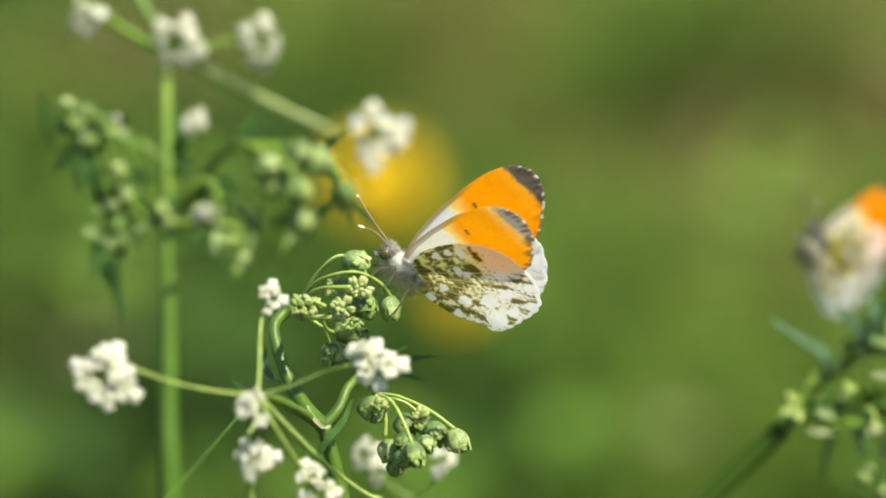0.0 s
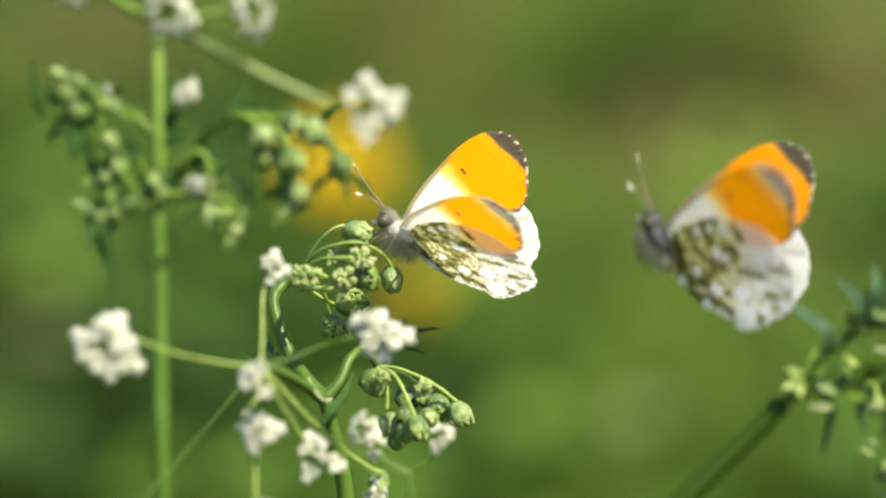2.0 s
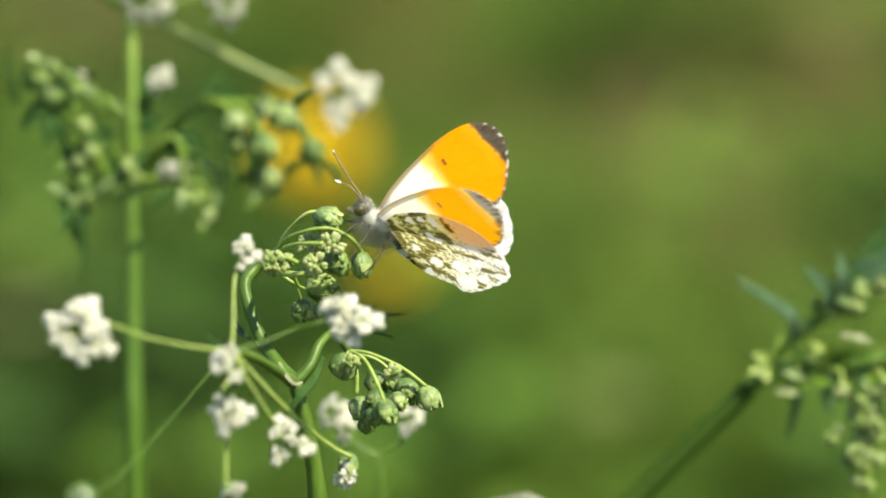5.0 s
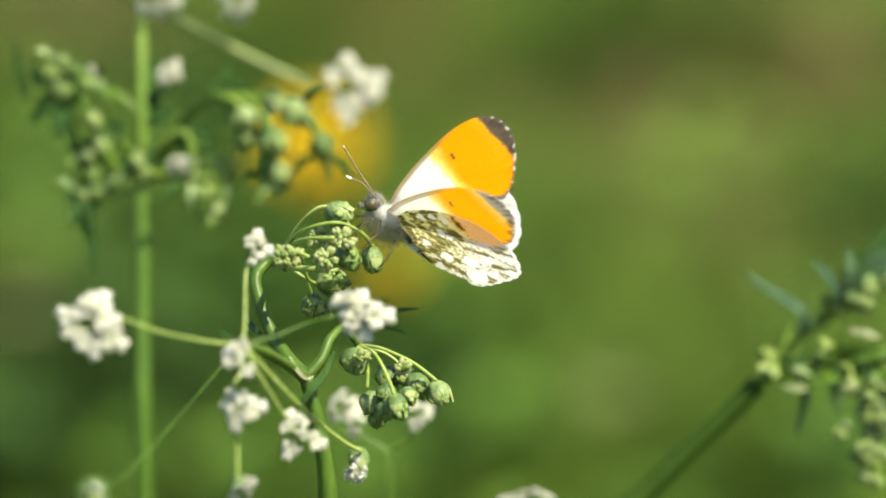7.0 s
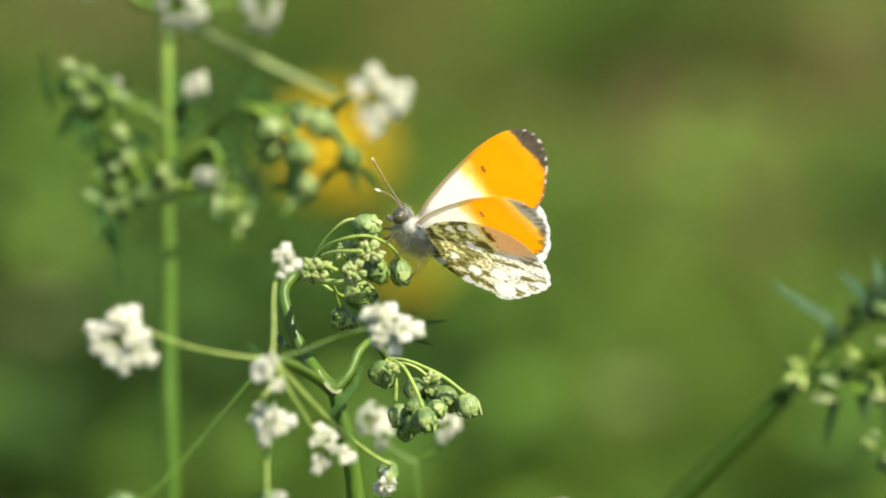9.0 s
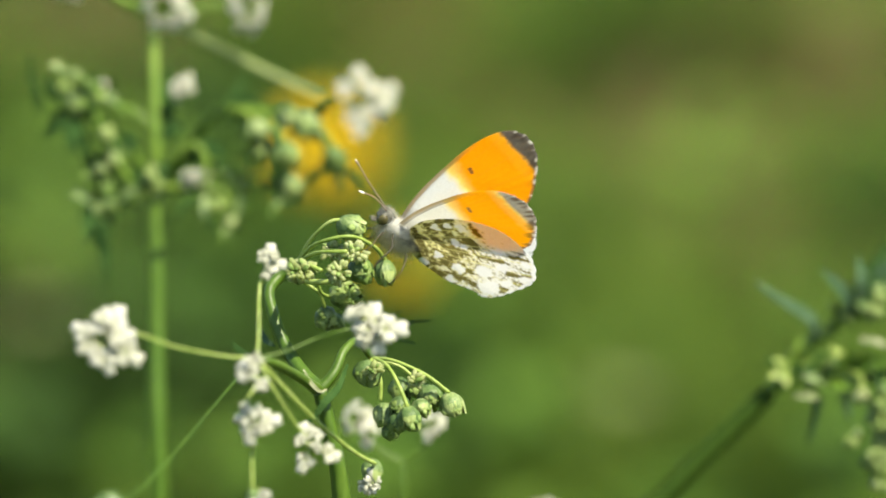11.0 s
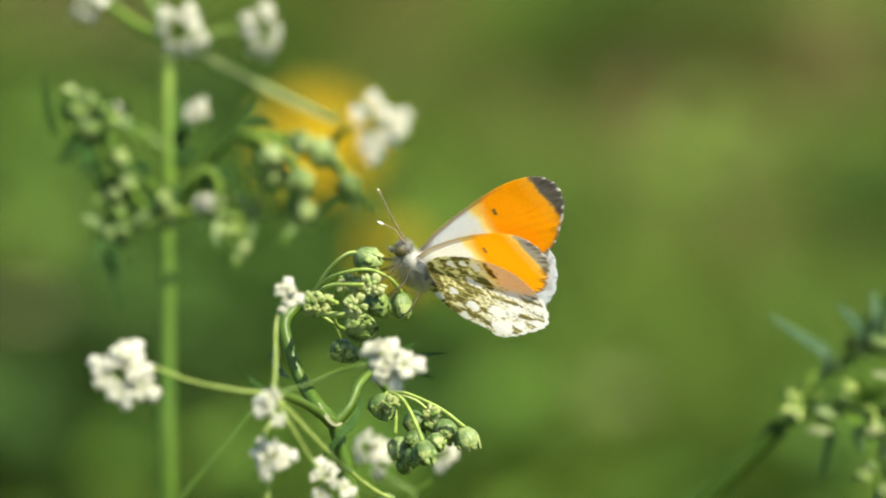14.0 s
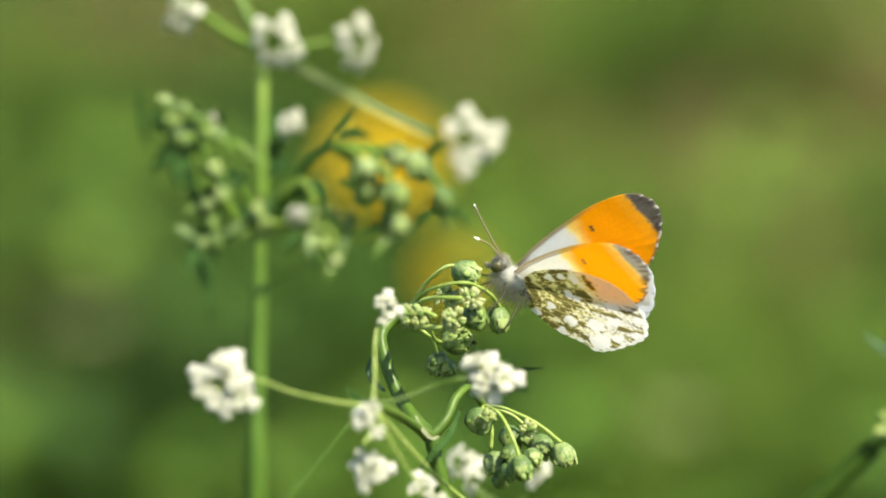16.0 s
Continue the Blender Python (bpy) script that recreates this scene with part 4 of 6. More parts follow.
# ---- tall umbel plant behind it ----
def umbel_behind():
    plant, base = plant_root(-0.05397, 0.10680, "umbel_plant", "tall pale green umbel plant with white flowers and drooping buds")
    node = (-0.05447, 0.11781, 0.62071)
    stalk(plant, base, "stem", [base - Vector((0, 0, 0.01)), base + Vector((0.004, 0, 0.25)), (-0.05403, 0.10724, 0.57097), (-0.05435, 0.11250, 0.59573), node], [2.6, 2.0, 1.5, 1.35], STEM_LOW, 12, "", 0.05)
    top = (-0.05484, 0.12856, 0.65205)
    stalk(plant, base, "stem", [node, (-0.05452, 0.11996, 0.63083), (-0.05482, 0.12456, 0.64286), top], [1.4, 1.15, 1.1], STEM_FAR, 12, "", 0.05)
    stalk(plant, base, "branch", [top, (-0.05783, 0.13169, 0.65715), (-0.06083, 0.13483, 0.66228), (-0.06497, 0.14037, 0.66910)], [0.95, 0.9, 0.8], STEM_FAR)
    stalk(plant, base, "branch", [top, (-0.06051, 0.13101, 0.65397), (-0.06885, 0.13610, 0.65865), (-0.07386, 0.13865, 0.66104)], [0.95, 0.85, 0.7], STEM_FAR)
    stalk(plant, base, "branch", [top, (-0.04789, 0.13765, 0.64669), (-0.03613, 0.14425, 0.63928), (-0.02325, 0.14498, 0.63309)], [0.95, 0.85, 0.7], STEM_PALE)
    stalk(plant, base, "ray", [top, (-0.04886, 0.13267, 0.65216), (-0.04155, 0.13688, 0.65272)], [0.5, 0.4], STEM_FAR)
    stalk(plant, base, "ray", [(-0.07102, 0.13635, 0.65985), (-0.07159, 0.13393, 0.65806)], [0.5, 0.4], STEM_FAR)
    for k, (c, facing, r, f, b, s) in enumerate((
        ((-0.03728, 0.13691, 0.65283), (0.5, -0.7, 0.1), 4.8, 7, 3, 1.05),
        ((-0.05217, 0.12498, 0.65442), (0.2, -0.9, 0.2), 4.5, 7, 4, 1.0),
        ((-0.07049, 0.13367, 0.65684), (-0.2, -0.8, 0.2), 3.8, 4, 4, 0.9),
        ((-0.04957, 0.11960, 0.63874), (0.3, -0.7, -0.3), 2.4, 1, 6, 1.2),
        ((-0.06477, 0.11987, 0.64002), (0.3, -0.8, 0.3), 1.6, 1, 4, 0.9),
        ((-0.04754, 0.11225, 0.62342), (-0.3, -0.7, -0.3), 2.2, 1, 5, 1.0),
    )):
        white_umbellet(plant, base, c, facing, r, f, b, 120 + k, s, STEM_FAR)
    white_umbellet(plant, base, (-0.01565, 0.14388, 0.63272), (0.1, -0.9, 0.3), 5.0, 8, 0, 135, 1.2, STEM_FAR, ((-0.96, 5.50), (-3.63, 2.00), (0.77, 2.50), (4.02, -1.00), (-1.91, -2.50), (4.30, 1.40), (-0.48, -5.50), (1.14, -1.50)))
    # drooping limbs from the node
    hub_r = (-0.04086, 0.11899, 0.63587)
    stalk(plant, base, "branch", [node, (-0.04885, 0.11715, 0.62722), (-0.04476, 0.11739, 0.63318), hub_r], [1.1, 0.9, 0.8], STEM_DARK)
    for pts in (
        [hub_r, (-0.03533, 0.11696, 0.63596), (-0.03003, 0.11489, 0.63584), (-0.02580, 0.11455, 0.63421)],
        [hub_r, (-0.03422, 0.11483, 0.63554), (-0.03093, 0.11201, 0.63190), (-0.02983, 0.11158, 0.62988)],
        [hub_r, (-0.03630, 0.11471, 0.63497), (-0.03566, 0.11373, 0.63037)],
        [hub_r, (-0.02795, 0.11672, 0.63481), (-0.02260, 0.11598, 0.63134), (-0.02095, 0.11533, 0.62830)],
        [hub_r, (-0.03259, 0.11767, 0.62968), (-0.02979, 0.11627, 0.62306)],
        [node, (-0.05077, 0.11300, 0.62693), (-0.04658, 0.11167, 0.63028), (-0.04442, 0.11107, 0.62747), (-0.04482, 0.11009, 0.62286)],
        [node, (-0.04448, 0.11586, 0.62115), (-0.04130, 0.11566, 0.62020), (-0.04048, 0.11501, 0.61713)],
        [node, (-0.05715, 0.11493, 0.62638), (-0.06028, 0.11360, 0.62977), (-0.06392, 0.11227, 0.63313), (-0.06621, 0.11389, 0.64075), (-0.06837, 0.11443, 0.64326)],
        [node, (-0.05854, 0.11220, 0.62315), (-0.06169, 0.11109, 0.62756), (-0.06222, 0.11119, 0.62806)],
        [node, (-0.05907, 0.11339, 0.61914), (-0.06210, 0.11130, 0.61896)],
    ):
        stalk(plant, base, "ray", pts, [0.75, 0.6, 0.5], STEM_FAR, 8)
    for k, (c, r) in enumerate((
        ((-0.02557, 0.11439, 0.63349), 2.4), ((-0.02938, 0.11472, 0.63504), 2.1), ((-0.02959, 0.11132, 0.62866), 2.3), ((-0.02071, 0.11507, 0.62707), 2.2), ((-0.02901, 0.11594, 0.62153), 2.4), ((-0.03498, 0.11417, 0.63244), 2.2), ((-0.03461, 0.11531, 0.62817), 2.0),
        ((-0.03801, 0.11785, 0.62091), 1.8), ((-0.04038, 0.11653, 0.61466), 1.8), ((-0.04477, 0.11194, 0.62195), 1.7),
        ((-0.06888, 0.11429, 0.64263), 2.2), ((-0.06660, 0.11549, 0.63864), 2.4), ((-0.06972, 0.11530, 0.63774), 2.3), ((-0.06272, 0.11748, 0.63837), 1.8), ((-0.06169, 0.11115, 0.62787), 2.0), ((-0.06405, 0.11075, 0.62597), 1.7), ((-0.06263, 0.11130, 0.61894), 1.9), ((-0.06470, 0.11114, 0.61817), 1.7),
    )):
        green_bud(plant, base, c, (0.2, -0.5, -0.7), r * (1.0 if k < 7 else 0.66), 140 + k)
        rng = random.Random(140 + k)
        for j in range(3):
            d = Vector((rng.uniform(-1, 1), rng.uniform(-0.6, 0.2), rng.uniform(-1, 0.6))) * 0.0052
            q = Vector(c) + d * 0.3
            blade(plant, base, "bract", [q, q + d * 0.6 + Vector((0, 0, 0.0008)), q + d * rng.uniform(0.9, 1.4)], [0.5, 0.8, 0.1], (0.1, -0.9, 0.4), rng.choice((LEAF, BRACT, STEM)), "", 0.15, 0.3)
    for pts, w in (
        ([(-0.06725, 0.11483, 0.63555), (-0.07090, 0.11464, 0.63464), (-0.07479, 0.11385, 0.63095)], 2.0),
        ([(-0.06882, 0.11476, 0.63520), (-0.06707, 0.11335, 0.62858), (-0.06437, 0.11380, 0.62106)], 1.2),
        ([(-0.05715, 0.11373, 0.63036), (-0.05924, 0.11365, 0.63000), (-0.06280, 0.11167, 0.63030)], 1.6),
        ([(-0.05297, 0.11382, 0.63077), (-0.05091, 0.11418, 0.63246), (-0.04883, 0.11427, 0.63292)], 1.6),
        ([(-0.05284, 0.12215, 0.63153), (-0.05244, 0.12326, 0.63671), (-0.05247, 0.12655, 0.64256)], 1.5),
        ([(-0.06542, 0.11379, 0.62104), (-0.06675, 0.11074, 0.61628), (-0.06378, 0.10955, 0.61071), (-0.06276, 0.10814, 0.60407)], 1.4),
        ([(-0.07533, 0.11483, 0.63556), (-0.07657, 0.11384, 0.64050), (-0.07737, 0.11525, 0.64713)], 0.7),
        ([(-0.04171, 0.11905, 0.63616), (-0.03818, 0.12191, 0.64000), (-0.03667, 0.12247, 0.64262)], 0.6),
        ([(-0.03958, 0.11731, 0.63760), (-0.03644, 0.11744, 0.63819), (-0.03379, 0.11723, 0.63723)], 0.9),
        ([(-0.05412, 0.10993, 0.62212), (-0.05284, 0.10852, 0.62510), (-0.05209, 0.10918, 0.62818)], 1.5),
        ([(-0.05525, 0.10982, 0.62158), (-0.05679, 0.10839, 0.62449), (-0.05768, 0.10882, 0.62652)], 1.3),
        ([(-0.06773, 0.11444, 0.63369), (-0.06944, 0.11203, 0.63197), (-0.06977, 0.11126, 0.62838)], 1.6),
        ([(-0.07204, 0.11539, 0.63820), (-0.07367, 0.11582, 0.64021), (-0.07405, 0.11637, 0.64277)], 1.3),
        ([(-0.04613, 0.11363, 0.62991), (-0.04297, 0.11348, 0.62917), (-0.04134, 0.11305, 0.62716)], 1.2),
    ):
        blade(plant, base, "leaf", pts, [w * 0.4, w, w * 0.8, 0.1], (0.2, -0.9, 0.4), LEAF, "narrow dark green leaf", 0.2, 0.3)
    rng = random.Random(55)
    for c in ((-0.0672, 0.114, 0.6372), (-0.0640, 0.114, 0.6395), (-0.0690, 0.115, 0.6345), (-0.0615, 0.113, 0.6290), (-0.0640, 0.113, 0.6240), (-0.0600, 0.113, 0.6215), (-0.0475, 0.113, 0.6285), (-0.0440, 0.114, 0.6250)):
        for j in range(3):
            d = Vector((rng.uniform(-1, 1), rng.uniform(-0.5, 0.2), rng.uniform(-1, 0.7))) * 0.005
            q = Vector(c)
            blade(plant, base, "leaf", [q, q + d * 0.55 + Vector((0, 0, 0.001)), q + d * rng.uniform(0.9, 1.4)], [0.5, 1.0, 0.1], (0.1, -0.8, 0.5), rng.choice((STEM, STEM_FAR, LEAF)), "small fresh green leaf", 0.25, 0.3)
    for k, (c, r) in enumerate((((-0.05342, 0.10815, 0.62335), 1.8), ((-0.05452, 0.10858, 0.62537), 1.5), ((-0.07080, 0.11190, 0.64100), 1.6), ((-0.06274, 0.11010, 0.63252), 1.4), ((-0.04270, 0.11130, 0.61892), 1.3))):
        bead_cluster(plant, base, c, (0.2, -0.8, 0.3), r * 0.8, 9, 700 + k, BUD_TIP)
    plant.location.x -= 0.0006
    return plant


umbel_behind()


# ---- leaning umbel plant at the side ----
def umbel_leaning():
    plant, base = plant_root(0.01908, 0.08935, "umbel_plant", "leaning umbel plant with dark leaves and drooping pale buds")
    node = (0.05953, 0.09721, 0.58630)
    # stem green set darker than the branches: shade on it is put into the colour
    stalk(plant, base, "stem", [base - Vector((0, 0, 0.01)), base + Vector((-0.01, 0, 0.25)), (0.02323, 0.08977, 0.55132), (0.03888, 0.09298, 0.56639), (0.04931, 0.09516, 0.57665), node], [2.6, 2.3, 2.1, 1.95], STEM_DARK, 12, "", 0.05)
    stalk(plant, base, "branch", [node, (0.0627, 0.098, 0.5908), (0.0653, 0.099, 0.5939), (0.0709, 0.100, 0.5976), (0.0761, 0.1, 0.6013), (0.0823, 0.1, 0.6049), (0.0915, 0.1, 0.6080)], [1.3, 1.0, 0.8], STEM, 10)
    stalk(plant, base, "branch", [node, (0.0642, 0.093, 0.5899), (0.0703, 0.090, 0.5918), (0.0764, 0.088, 0.5926), (0.0826, 0.087, 0.5933), (0.0908, 0.087, 0.5915)], [1.0, 0.8, 0.6], STEM, 10)
    blade(plant, base, "sheath", [(0.0598, 0.0945, 0.5880), (0.0628, 0.0945, 0.5925), (0.0645, 0.0945, 0.5955), (0.0657, 0.0955, 0.5985)], [0.4, 0.6, 0.5, 0.15], (0.2, -1, 0.3), STEM_FAR, "pale green leaf sheath", 0.1, 0.6)
    # toothed leaves along the upper branch
    for pts, w in (
        ([(0.0677, 0.097, 0.5965), (0.0670, 0.095, 0.6003), (0.0634, 0.095, 0.6030), (0.0592, 0.095, 0.6057), (0.0565, 0.096, 0.6077)], 1.25),
        ([(0.0747, 0.098, 0.6010), (0.0736, 0.095, 0.6045), (0.0710, 0.095, 0.6077), (0.0687, 0.096, 0.6097)], 1.5),
        ([(0.0762, 0.098, 0.6018), (0.0759, 0.095, 0.6082), (0.0753, 0.096, 0.6124)], 1.4),
        ([(0.0747, 0.098, 0.6010), (0.0788, 0.099, 0.6071), (0.0838, 0.102, 0.6133), (0.0899, 0.105, 0.6196)], 3.4),
        ([(0.0788, 0.099, 0.6065), (0.0849, 0.100, 0.6096), (0.0910, 0.102, 0.6132)], 2.6),
        ([(0.0737, 0.091, 0.5915), (0.0733, 0.092, 0.5860), (0.0743, 0.093, 0.5818)], 1.3),
        ([(0.0686, 0.091, 0.5908), (0.0676, 0.092, 0.5839), (0.0666, 0.093, 0.5776)], 1.0),
    ):
        blade(plant, base, "leaf", pts, [w * 0.7, w, w * 0.8, w * 0.5, 0.15], (0.35, -0.8, 0.25), LEAF_BLUE if w < 3 else LEAF, "dark blue-green toothed leaf", 0.35, 0.3)
    for pts, w in (
        ([(0.0634, 0.094, 0.5895), (0.0665, 0.091, 0.5924), (0.0696, 0.090, 0.5956)], 1.4), ([(0.0686, 0.092, 0.5905), (0.0706, 0.089, 0.5930), (0.0747, 0.088, 0.5958)], 1.5),
        ([(0.0727, 0.090, 0.5915), (0.0758, 0.087, 0.5934), (0.0809, 0.086, 0.5945)], 1.6), ([(0.0707, 0.091, 0.5912), (0.0676, 0.089, 0.5905), (0.0645, 0.089, 0.5918)], 1.3),
        ([(0.0768, 0.089, 0.5920), (0.0789, 0.086, 0.5942), (0.0850, 0.085, 0.5955)], 1.6), ([(0.0715, 0.091, 0.5915), (0.0730, 0.088, 0.5950), (0.0728, 0.087, 0.5982)], 1.1),
        ([(0.0660, 0.093, 0.5898), (0.0672, 0.089, 0.5885), (0.0700, 0.087, 0.5890)], 1.2),
        ([(0.0700, 0.091, 0.5908), (0.0722, 0.087, 0.5898), (0.0752, 0.086, 0.5903)], 1.5), ([(0.0745, 0.089, 0.5915), (0.0768, 0.086, 0.5903), (0.0802, 0.085, 0.5906)], 1.6),
        ([(0.0780, 0.088, 0.5922), (0.0806, 0.085, 0.5912), (0.0838, 0.084, 0.5916)], 1.6), ([(0.0735, 0.090, 0.5918), (0.0752, 0.087, 0.5942), (0.0762, 0.086, 0.5972)], 1.2),
    ):
        blade(plant, base, "leaf", pts, [w * 0.5, w, w * 0.8, 0.1], (0.2, -0.7, 0.6), STEM, "small fresh green toothed leaf", 0.3, 0.35)
    for pts, w in (([(0.0635, 0.088, 0.5877), (0.0661, 0.087, 0.5879), (0.0687, 0.088, 0.5874)], 1.2), ([(0.0752, 0.087, 0.5987), (0.0783, 0.086, 0.5984), (0.0808, 0.086, 0.5976)], 1.1)):
        blade(plant, base, "bract", pts, [w * 0.4, w * 0.62, 0.2], (0, -0.8, 0.6), SHEATH, "pale papery bract", 0.1, 0.3)
    # hanging rays, each with a pale knot of buds at its end
    for k, (top, foot, r) in enumerate((
        ((0.0735, 0.088, 0.5923), (0.0752, 0.083, 0.5890), 1.4), ((0.0764, 0.088, 0.5926), (0.0790, 0.083, 0.5835), 1.5), ((0.0793, 0.087, 0.5928), (0.0816, 0.083, 0.5810), 2.1),
        ((0.0752, 0.089, 0.5922), (0.0786, 0.083, 0.5760), 1.7), ((0.0752, 0.089, 0.5922), (0.0782, 0.084, 0.5722), 1.3), ((0.0775, 0.088, 0.5924), (0.0802, 0.083, 0.5778), 1.6), ((0.0785, 0.088, 0.5924), (0.0806, 0.083, 0.5716), 1.4), ((0.0803, 0.087, 0.5930), (0.0836, 0.082, 0.5877), 1.9),
        ((0.0826, 0.087, 0.5933), (0.0853, 0.082, 0.5914), 1.9),
        ((0.0864, 0.087, 0.5928), (0.0892, 0.083, 0.5835), 1.9), ((0.0895, 0.087, 0.5920), (0.0913, 0.083, 0.5783), 1.9), ((0.0761, 0.099, 0.6013), (0.0781, 0.090, 0.6034), 1.6),
        ((0.0800, 0.099, 0.6035), (0.0829, 0.090, 0.6076), 1.7), ((0.0853, 0.100, 0.6060), (0.0880, 0.090, 0.6044), 1.9),
    )):
        a, b = Vector(top), Vector(foot)
        rng = random.Random(900 + k)
        stalk(plant, base, "ray", [a, a.lerp(b, 0.4) + Vector((0.0012, -0.001, 0.001)), a.lerp(b, 0.96)], [0.45, 0.36], RAY, 7)
        bead_cluster(plant, base, b, (rng.uniform(-0.4, 0.4), -0.6, -0.7), r * 0.66, 11, 300 + k, BUD_TIP if k % 4 else BEAD)
        if (b - a).length > 0.007:
            for j in range(3):
                q = a.lerp(b, 0.45 + 0.17 * j) + Vector((rng.uniform(-1, 1), rng.uniform(-0.6, 0.6), rng.uniform(-0.4, 0.4))) * 0.0028
                green_bud(plant, base, q, (rng.uniform(-0.5, 0.5), -0.5, -0.8), rng.uniform(0.85, 1.35), 200 + 3 * k + j)
                if j == 1:
                    bead_cluster(plant, base, q + Vector((rng.uniform(-1, 1) * 0.0018, -0.0015, -0.0012)), (0, -0.6, -0.6), 0.8, 7, 340 + k, BUD_TIP)
    rng = random.Random(77)
    for top in ((0.0690, 0.091, 0.5912), (0.0730, 0.089, 0.5921), (0.0773, 0.088, 0.5927), (0.0819, 0.087, 0.5932), (0.0855, 0.087, 0.5928), (0.0628, 0.094, 0.5893), (0.0725, 0.099, 0.5988)):
        for j in range(7):
            d = Vector((rng.uniform(-1, 1), rng.uniform(-0.6, 0.2), rng.uniform(-0.8, 0.9))) * 0.0045
            q = Vector(top)
            blade(plant, base, "bract", [q, q + d * 0.6 + Vector((0, 0, 0.001)), q + d * rng.uniform(0.9, 1.5)], [0.5, 0.9, 0.1], (0.1, -0.9, 0.4), rng.choice((LEAF, STEM, RAY, STEM)), "small narrow green bract", 0.2, 0.3)
    return plant


umbel_leaning()


# ---- lower white heads behind the front plant ----
def low_heads(base_xy, stem, heads, seed, label):
    plant, base = plant_root(*base_xy, "umbel_plant", label)
    top = Vector(stem[-1])
    stalk(plant, base, "stem", [base - Vector((0, 0, 0.01)), base + Vector((0.003, 0.002, 0.25)), *stem], [1.3, 0.8, 0.5], STEM, 10)
    for k, (c, facing, r, f, b, s) in enumerate(heads):
        stalk(plant, base, "ray", [top, top.lerp(Vector(c), 0.6) + Vector((0, 0, -0.002)), Vector(c) - Vector(facing).normalized() * r * 0.6 * MM], [0.32, 0.26], STEM, 7)
        white_umbellet(plant, base, c, facing, r, f, b, seed + k, s, STEM_FAR)
    return plant


low_heads((-0.00773, 0.06600), [(-0.00793, 0.06845, 0.57381), (-0.00824, 0.06982, 0.58027)], (
    ((-0.01645, 0.07053, 0.58817), (-0.3, -0.8, 0.5), 2.6, 3, 2, 1.0), ((-0.01459, 0.06806, 0.58565), (0, -0.9, 0.3), 2.0, 2, 3, 0.85), ((-0.00284, 0.07023, 0.58678), (0.3, -0.8, 0.4), 2.2, 3, 2, 0.9)), 500, "pale green umbel plant with low white flower heads")
low_heads((0.01708, 0.07607), [(0.01688, 0.07693, 0.56304), (0.01667, 0.07736, 0.56506)], (
    ((0.01657, 0.07789, 0.56757), (0, -0.5, 0.85), 5.0, 9, 3, 1.2),), 520, "small umbel with white flowers in the grass")


# ---- pale flower heads far back in the meadow ----
def far_umbel(centre, foot, seed):
    plant = new("far_umbel_plant")
    base = Vector((foot[0], foot[1], 0))
    plant.location = base
    tagged(plant, "white flowering umbel far back in the grass", "plant", "far umbels")
    c = Vector(centre)
    rng = random.Random(seed)
    stalk(plant, base, "stem", [base, base.lerp(c, 0.5) + Vector((0.01, 0, 0)), c - Vector((0, 0, 0.02))], [2.5, 2.0, 1.6], STEM)
    for k in range(7):
        a, r = 2.4 * k, 0.0042 * math.sqrt(k)
        q = c + Vector((r * math.cos(a), r * math.sin(a), 0.004 - r * r * 6))
        stalk(plant, base, "ray", [c - Vector((0, 0, 0.02)), q - Vector((0, 0, 0.003))], [0.6, 0.5], STEM, 5)
        bm = bmesh.new()
        for j in range(14):
            p = Vector((rng.gauss(0, 1), rng.gauss(0, 1), rng.uniform(0, 0.6))) * 0.004
            ball(bm, p, (0.0018, 0.0018, 0.0008), u=6, v=4)
        part("umbellet", bm, BEAD, plant, "", Matrix.Translation(q - base))
    return plant


for k, (c, foot) in enumerate((((0.08850, 1.60000, 0.21800), (0.10850, 1.63000)), ((-0.21900, 1.77500, 0.22000), (-0.19900, 1.80500)))):
    far_umbel(c, foot, 600 + k)


# ---- butterflies ----
FORE = [(-1.3, 0.8), (-1.5, 4.7), (-1.1, 9.0), (-0.5, 12.2), (0.3, 15.8), (1.3, 18.6), (2.5, 21.0), (4.2, 23.2), (6.2, 24.4), (8.2, 24.7), (10.0, 24.2), (11.7, 23.0), (13.1, 21.2), (14.3, 19.1), (15.2, 17.0), (15.2, 15.0), (13.2, 12.9), (8.6, 8.7), (4.4, 4.7), (1.2, 1.2)]
HIND = [(-0.3, 2.2), (-0.2, 5.2), (1.1, 8.5), (2.7, 11.2), (5.2, 13.8), (8.0, 15.7), (10.7, 16.3), (13.7, 16.0), (16.8, 14.9), (19.3, 12.7), (20.8, 10.3), (21.0, 8.0), (20.5, 5.3), (20.1, 2.9), (19.3, 0.7), (18.0, -0.5), (16.2, -0.5), (14.2, -1.2), (11.8, -2.1), (9.0, -2.5), (6.0, -2.6), (3.4, -2.3)]
LEAD_S, LEAD_H = zip(*FORE[:9])
WHITE, CREAM, ORANGE, BLACK = (0.745, 0.758, 0.745), (0.90, 0.88, 0.66), (0.98, 0.39, 0.002), (0.070, 0.050, 0.032)
MOSS, OLIVE, YELLOWISH, GREY = (0.030, 0.024, 0.002), (0.150, 0.122, 0.006), (0.80, 0.74, 0.11), (0.88, 0.90, 0.74)


def blend(a, b, t):
    t = min(1.0, max(0.0, t))
    return tuple(p + (q - p) * t for p, q in zip(a, b))


def step(a, b, x):
    t = min(1.0, max(0.0, (x - a) / (b - a)))
    return t * t * (3 - 2 * t)


def wob(s, h, f, k=0.0):
    return noise.noise(Vector((s * f, h * f, k)))


